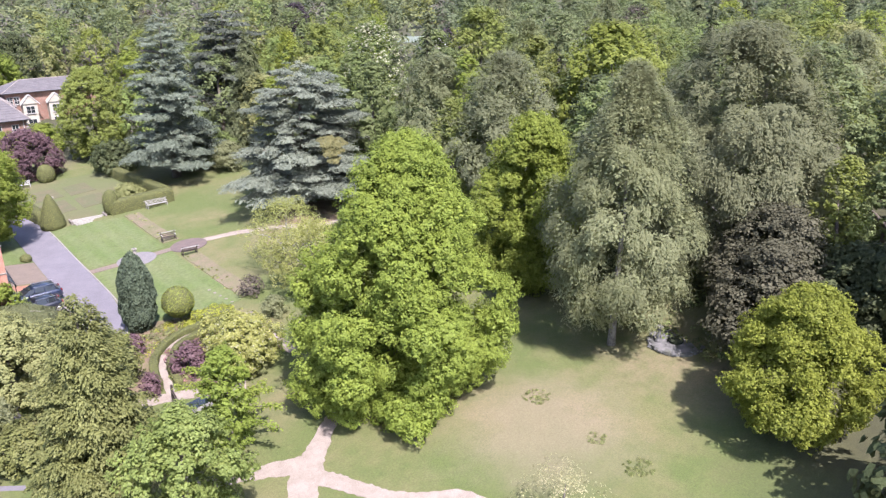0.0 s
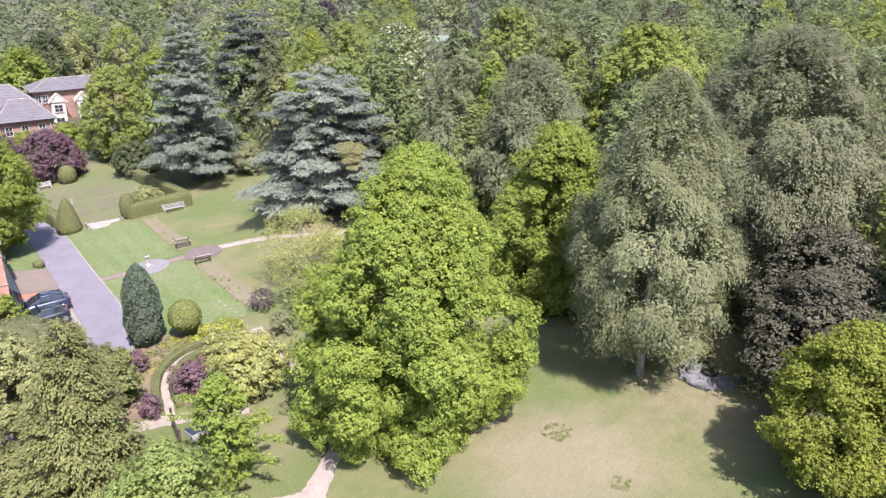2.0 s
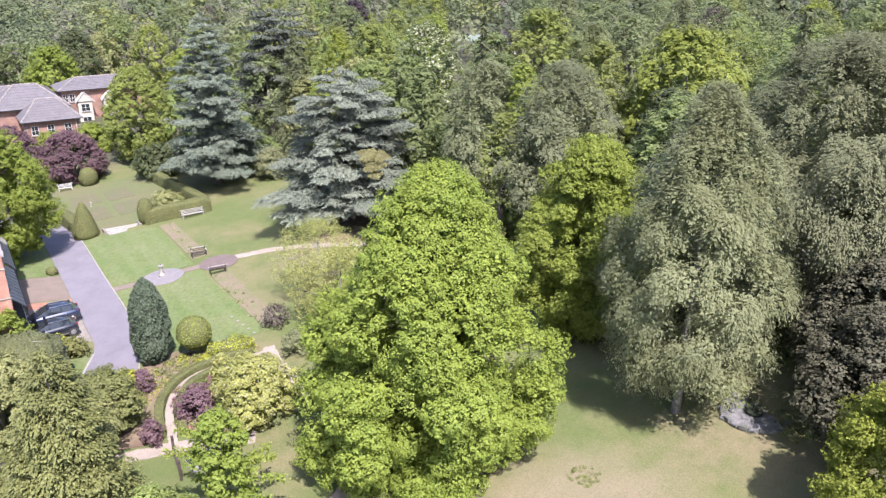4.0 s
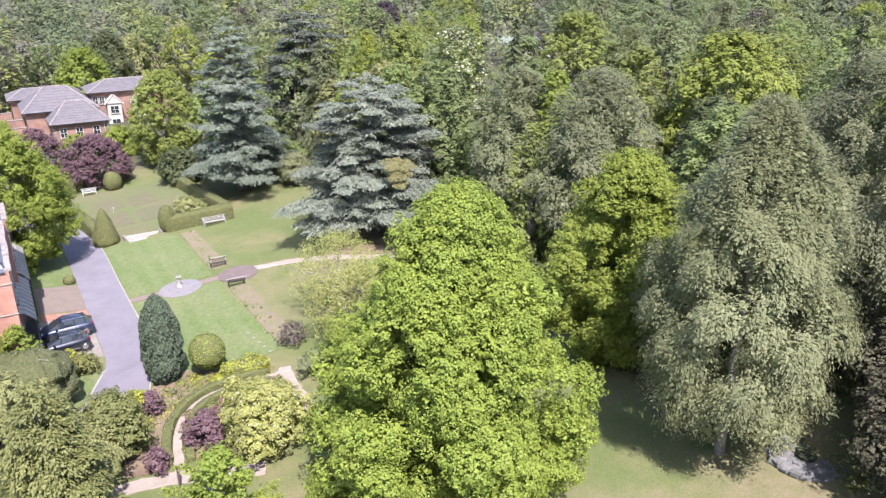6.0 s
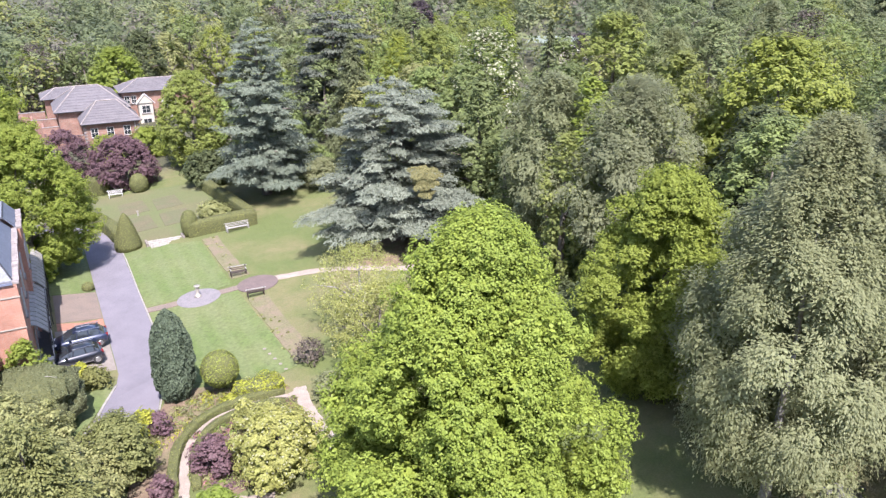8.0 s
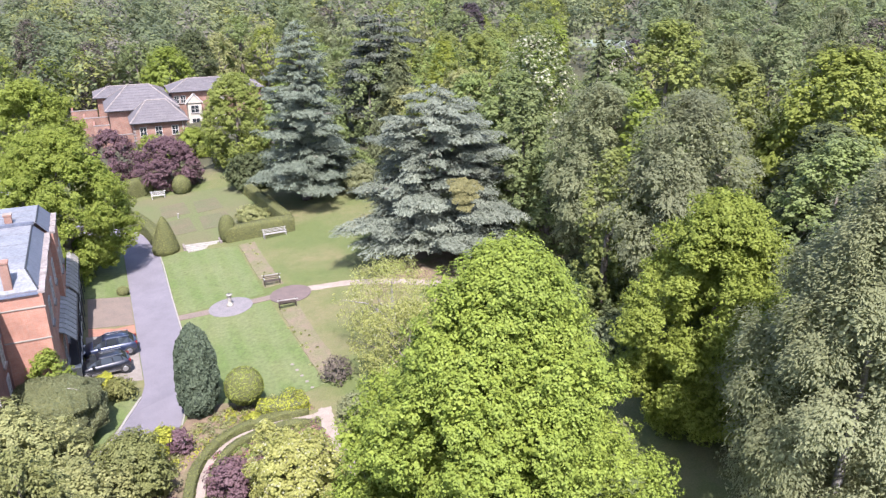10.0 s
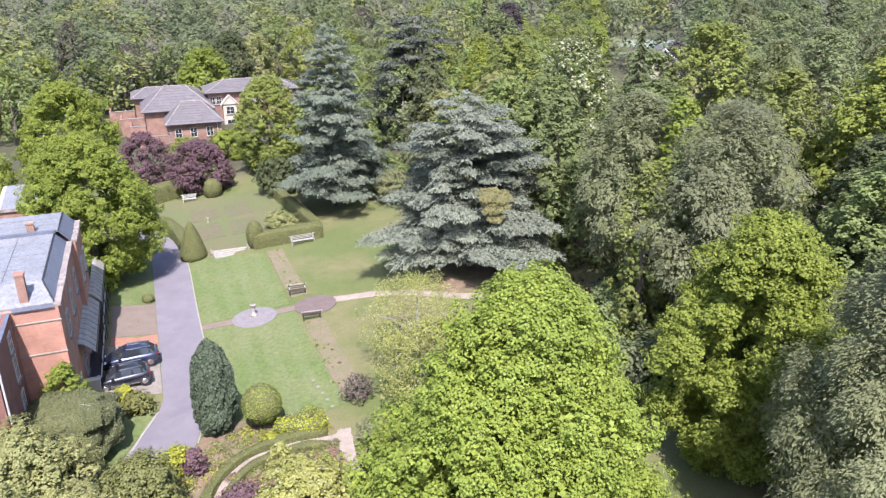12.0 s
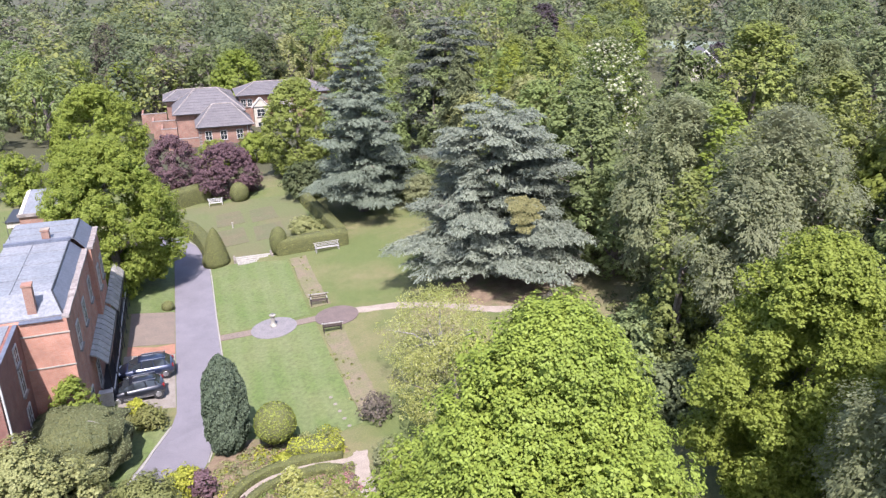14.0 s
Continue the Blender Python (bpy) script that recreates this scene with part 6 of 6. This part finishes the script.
    part("bumper", boxes(((-L - 0.03, -W * 0.78, 0.4), (-L + 0.15, W * 0.78, 0.56))), M_TYRE, car)
    return car


parked_car("dark blue estate car parked beside the veranda", pose(-10.05, -3.0, gz(-10.05, -3.0) + 0.03, 0, 0, 180), M_CAR, 4.0, 1.8, 1.54)
parked_car("black car parked beside the blue one", pose(-10.55, -6.2, gz(-10.55, -6.2) + 0.03, 0, 0, 184), M_CAR_B, 3.65, 1.72, 1.46)


# ---- garden furniture and stonework ----
M_WHITEWOOD = surface("bleached_wood", (0.3, 0.29, 0.27), (0.24, 0.23, 0.215), 3, 0.8)


def bench(label, x, y, turn, width=1.8, mat=None):
    b = empty("garden_bench", pose(x, y, gz(x, y) + 0.04, 0, 0, turn), label, "bench", "garden benches")
    dark, mat, w = mat or M_DARKWOOD, mat or M_WHITEWOOD, width / 2
    for k in range(4):
        part("seat_slat", boxes(((-w, -0.23 + 0.13 * k, 0.42), (w, -0.16 + 0.13 * k, 0.45))), dark, b)
    for k in range(3):
        part("back_slat", boxes(((-w - 0.12 * (k == 2), 0.27 + 0.03 * k, 0.54 + 0.15 * k), (w + 0.12 * (k == 2), 0.31 + 0.03 * k, 0.61 + 0.15 * k))), mat if k == 2 else dark, b)
    for s in (-1, 1):
        for yy in (-0.22, 0.26):
            part("leg", boxes(((s * (w - 0.08) - 0.035, yy - 0.035, -0.05), (s * (w - 0.08) + 0.035, yy + 0.035, 0.42 if yy < 0 else 0.98))), dark, b)
        part("armrest", boxes(((s * (w - 0.08) - 0.04, -0.26, 0.64), (s * (w - 0.08) + 0.04, 0.3, 0.68))), mat, b)
    return b


bench("long bleached bench in front of the clipped hedge", 7.7, 16.5, 4, 2.6, M_WHITEWOOD)
bench("weathered bench at the brick circle, facing north", 4.6, -2.1, 176, 1.6)
bench("weathered bench at the brick circle, facing south", 4.5, 3.6, -2, 1.6)
bench("white bench below the purple trees", -2.6, 41.2, 0, 1.8, M_PAINT)

dial = empty("sundial", pose(0.1, 1.25, gz(0.1, 1.25) + 0.06), "pale stone sundial on a round pedestal", "sundial")
bm = bmesh.new()
turned(bm, [(0.32, -0.05), (0.32, 0.12), (0.2, 0.18), (0.14, 0.45), (0.2, 0.7), (0.13, 0.9), (0.26, 0.98), (0.28, 1.08), (0.02, 1.09)], 16)
part("pedestal", bm, M_STONE, dial, smooth=True)
part("gnomon", boxes(((-0.01, -0.12, 1.08), (0.01, 0.1, 1.22))), M_METAL, dial)

# steps up to the upper lawn, with low stone walls
steps = empty("garden_steps", pose(0.2, 18.6, gz(0.2, 18.6)), "pale stone steps up to the upper lawn", "steps")
for k in range(3):
    part("step", boxes(((-1.9, -0.5 + 0.36 * k, -0.3), (1.7, -0.1 + 0.36 * k, 0.04 + 0.08 * k))), M_STONE, steps)
part("side_wall", boxes(((1.72, -0.4, -0.3), (1.98, 1.0, 0.4))), M_PAVING, steps)
part("side_wall", boxes(((-2.15, -0.4, -0.3), (-1.92, 1.0, 0.25))), M_PAVING, steps)
for k in range(6):
    part("flagstone", boxes(((-1.8 + 0.62 * k, -1.15 - 0.05 * (k % 2), -0.1), (-1.22 + 0.62 * k, -0.55, 0.03))), M_STONE, steps)
post = empty("stone_post", pose(-1.2, 30.5, gz(-1.2, 30.5)), "small white stone post on the upper lawn", "post")
part("shaft", boxes(((-0.08, -0.08, -0.1), (0.08, 0.08, 0.6)), ((-0.12, -0.12, 0.6), (0.12, 0.12, 0.68))), M_STONE, post)
for k in range(5):
    s = empty("stepping_stone", pose(2.5 + 0.12 * k, -12.2 - 1.0 * k, gz(2.5 + 0.12 * k, -12.2 - 1.0 * k) + 0.03, 0, 0, 20 * k), "pale flat stepping stone in the lawn", "stepping stone", "stepping stones")
    bm = bmesh.new()
    turned(bm, [(0.14, -0.05), (0.15, 0.01), (0.04, 0.012)], 9, 0.3, k)
    part("slab", bm, M_PAVING, s)

# the ring of grey stones at the wood's edge
ring = empty("stone_ring", pose(23.3, -47.8, gz(23.3, -47.8)), "round grey stone pond edge at the wood's edge", "stone ring")
bm = bmesh.new()
turned(bm, [(2.0, -0.1), (1.95, 0.05), (1.2, 0.08), (0.05, 0.06)], 26, 0.16, 3)
M_RINGSTONE = surface("mossy_grey_stone", (0.16, 0.155, 0.155), (0.095, 0.095, 0.09), 2.0, 0.9, fine=10, third=(0.07, 0.075, 0.05))
part("paving", bm, M_RINGSTONE, ring)
for k in range(22):
    a = 2 * math.pi * k / 22
    bm = bmesh.new()
    box(bm, (-0.2 - 0.05 * math.sin(k * 2.1), -0.16 + 0.05 * math.sin(k), -0.1), (0.2, 0.17 + 0.08 * math.sin(k * 1.7), 0.07 + 0.05 * math.sin(k * 3.3)))
    bm.transform(pose(1.85 * math.cos(a), 1.85 * math.sin(a), 0.05, 0, 6 * math.sin(k), math.degrees(a) + 90))
    part("stone", bm, M_RINGSTONE, ring)
bm = bmesh.new()
turned(bm, [(0.5, 0.1), (0.55, 0.3), (0.35, 0.34), (0.3, 0.2)], 16)
part("basin", bm, M_CORE, ring, "dark empty basin")
bm = bmesh.new()
turned(bm, [(0.26, 0.1), (0.2, 0.3), (0.13, 0.9), (0.22, 1.05), (0.3, 1.2), (0.1, 1.35)], 12)
bm.transform(pose(-0.9, 0.9, 0.05))
part("pillar", bm, M_RINGSTONE, ring)

# dark gate and cold frame below the path
gate = empty("wooden_gate", pose(-6.9, -29.4, gz(-6.9, -29.4), 0, 0, 83), "dark wooden gate below the gravel path", "gate")
for k in range(7):
    part("board", boxes(((-1.2 + 0.35 * k, -0.03, 0.05), (-0.92 + 0.35 * k, 0.03, 1.15))), M_DARKWOOD, gate)
for z in (0.3, 0.9):
    part("rail", boxes(((-1.25, 0.03, z), (1.25, 0.08, z + 0.1))), M_DARKWOOD, gate)
for s in (-1, 1):
    part("post", boxes(((s * 1.35 - 0.08, -0.08, -0.2), (s * 1.35 + 0.08, 0.08, 1.4))), M_DARKWOOD, gate)
fr = empty("cold_frame", pose(-5.6, -30.0, gz(-5.6, -30), 0, 0, 12), "low pale cold frame with a glass top", "cold frame")
part("box", boxes(((-0.8, -0.5, -0.1), (0.8, 0.5, 0.4))), M_WHITEWOOD, fr)
part("lid", boxes(((-0.78, -0.48, 0.41), (0.78, 0.48, 0.45))), M_GLASS, fr)


# ---- low planting in the beds ----
def planting(name, label, spots, mats, seed, leaf=0.07, size=0.3):
    """Many small plants: a joined sheet of leaves for each colour."""
    rng = np.random.default_rng(seed)
    for k, mat in enumerate(mats):
        out = []
        for x, y in spots[k :: len(mats)]:
            n = int(rng.integers(14, 60))
            r = size * rng.uniform(0.5, 1.4)
            d = ball_dirs(rng, n) * np.array([1, 1, 0.7])
            d[:, 2] = np.abs(d[:, 2])
            out.append(leaf_quads(rng, np.array([x, y, gz(x, y) + 0.03]) + d * r, d + np.array([0, 0, 0.4]), leaf, leaf * 0.5))
        tagged(link(name, quads(name, np.concatenate(out)), mat), label, "plants", kind="stuff")


def scatter(seed, n, inside):
    r = random.Random(seed)
    out = []
    while len(out) < n:
        x, y = r.uniform(-20, 40), r.uniform(-66, 45)
        if inside(x, y):
            out.append((x, y))
    return out


M_WEED = foliage("weed_leaf", (0.15, 0.18, 0.06), (0.125, 0.15, 0.05), 0.3)
M_PINK = foliage("pink_flower", (0.30, 0.14, 0.15), (0.22, 0.11, 0.10), 0.2)
planting("bed_plants", "low mixed plants on the earth beds", scatter(1, 420, lambda x, y: -5.6 < x < 2.2 and -28 < y < -20.2 and math.hypot(x + 1, y + 24) < 4.9), [M_HEDGE, M_MID, M_OLIVE, M_PINK, M_PURPLE, M_LIME], 91)
planting("border_plants", "low plants along the border", scatter(2, 260, lambda x, y: -8.8 < x < 2.2 and -25 < y < -15 and abs((y + 17.2) + 0.38 * max(0, -3 - x) ** 1.3) < 1.5), [M_HEDGE, M_OLIVE, M_GREY, M_GOLD], 92)
planting("strip_plants", "sparse plants on the bare beds", scatter(3, 40, lambda x, y: 3.6 < x < 5.1 and (-16 < y < -2.6 or 3.4 < y < 16)), [M_HEDGE, M_OLIVE], 93, size=0.12)
planting("weeds", "patches of green weeds on the worn turf", scatter(4, 150, lambda x, y: math.hypot(x - 11.4, y + 45.4) < 0.9 or math.hypot(x - 10.8, y + 51) < 0.6 or math.hypot(x - 10.4, y + 54.4) < 0.9), [M_WEED, M_OLIVE], 94, leaf=0.03, size=0.1)
planting("verge_plants", "undergrowth along the wood's edge", scatter(5, 700, lambda x, y: 23 < x < 40 and -62 < y < 40 and x > 24.5 + 3 * math.sin(y * 0.3) and not (24 < x < 30 and -8 < y < 5)), [M_DARK, M_MID, M_HEDGE], 95, leaf=0.14, size=0.7)
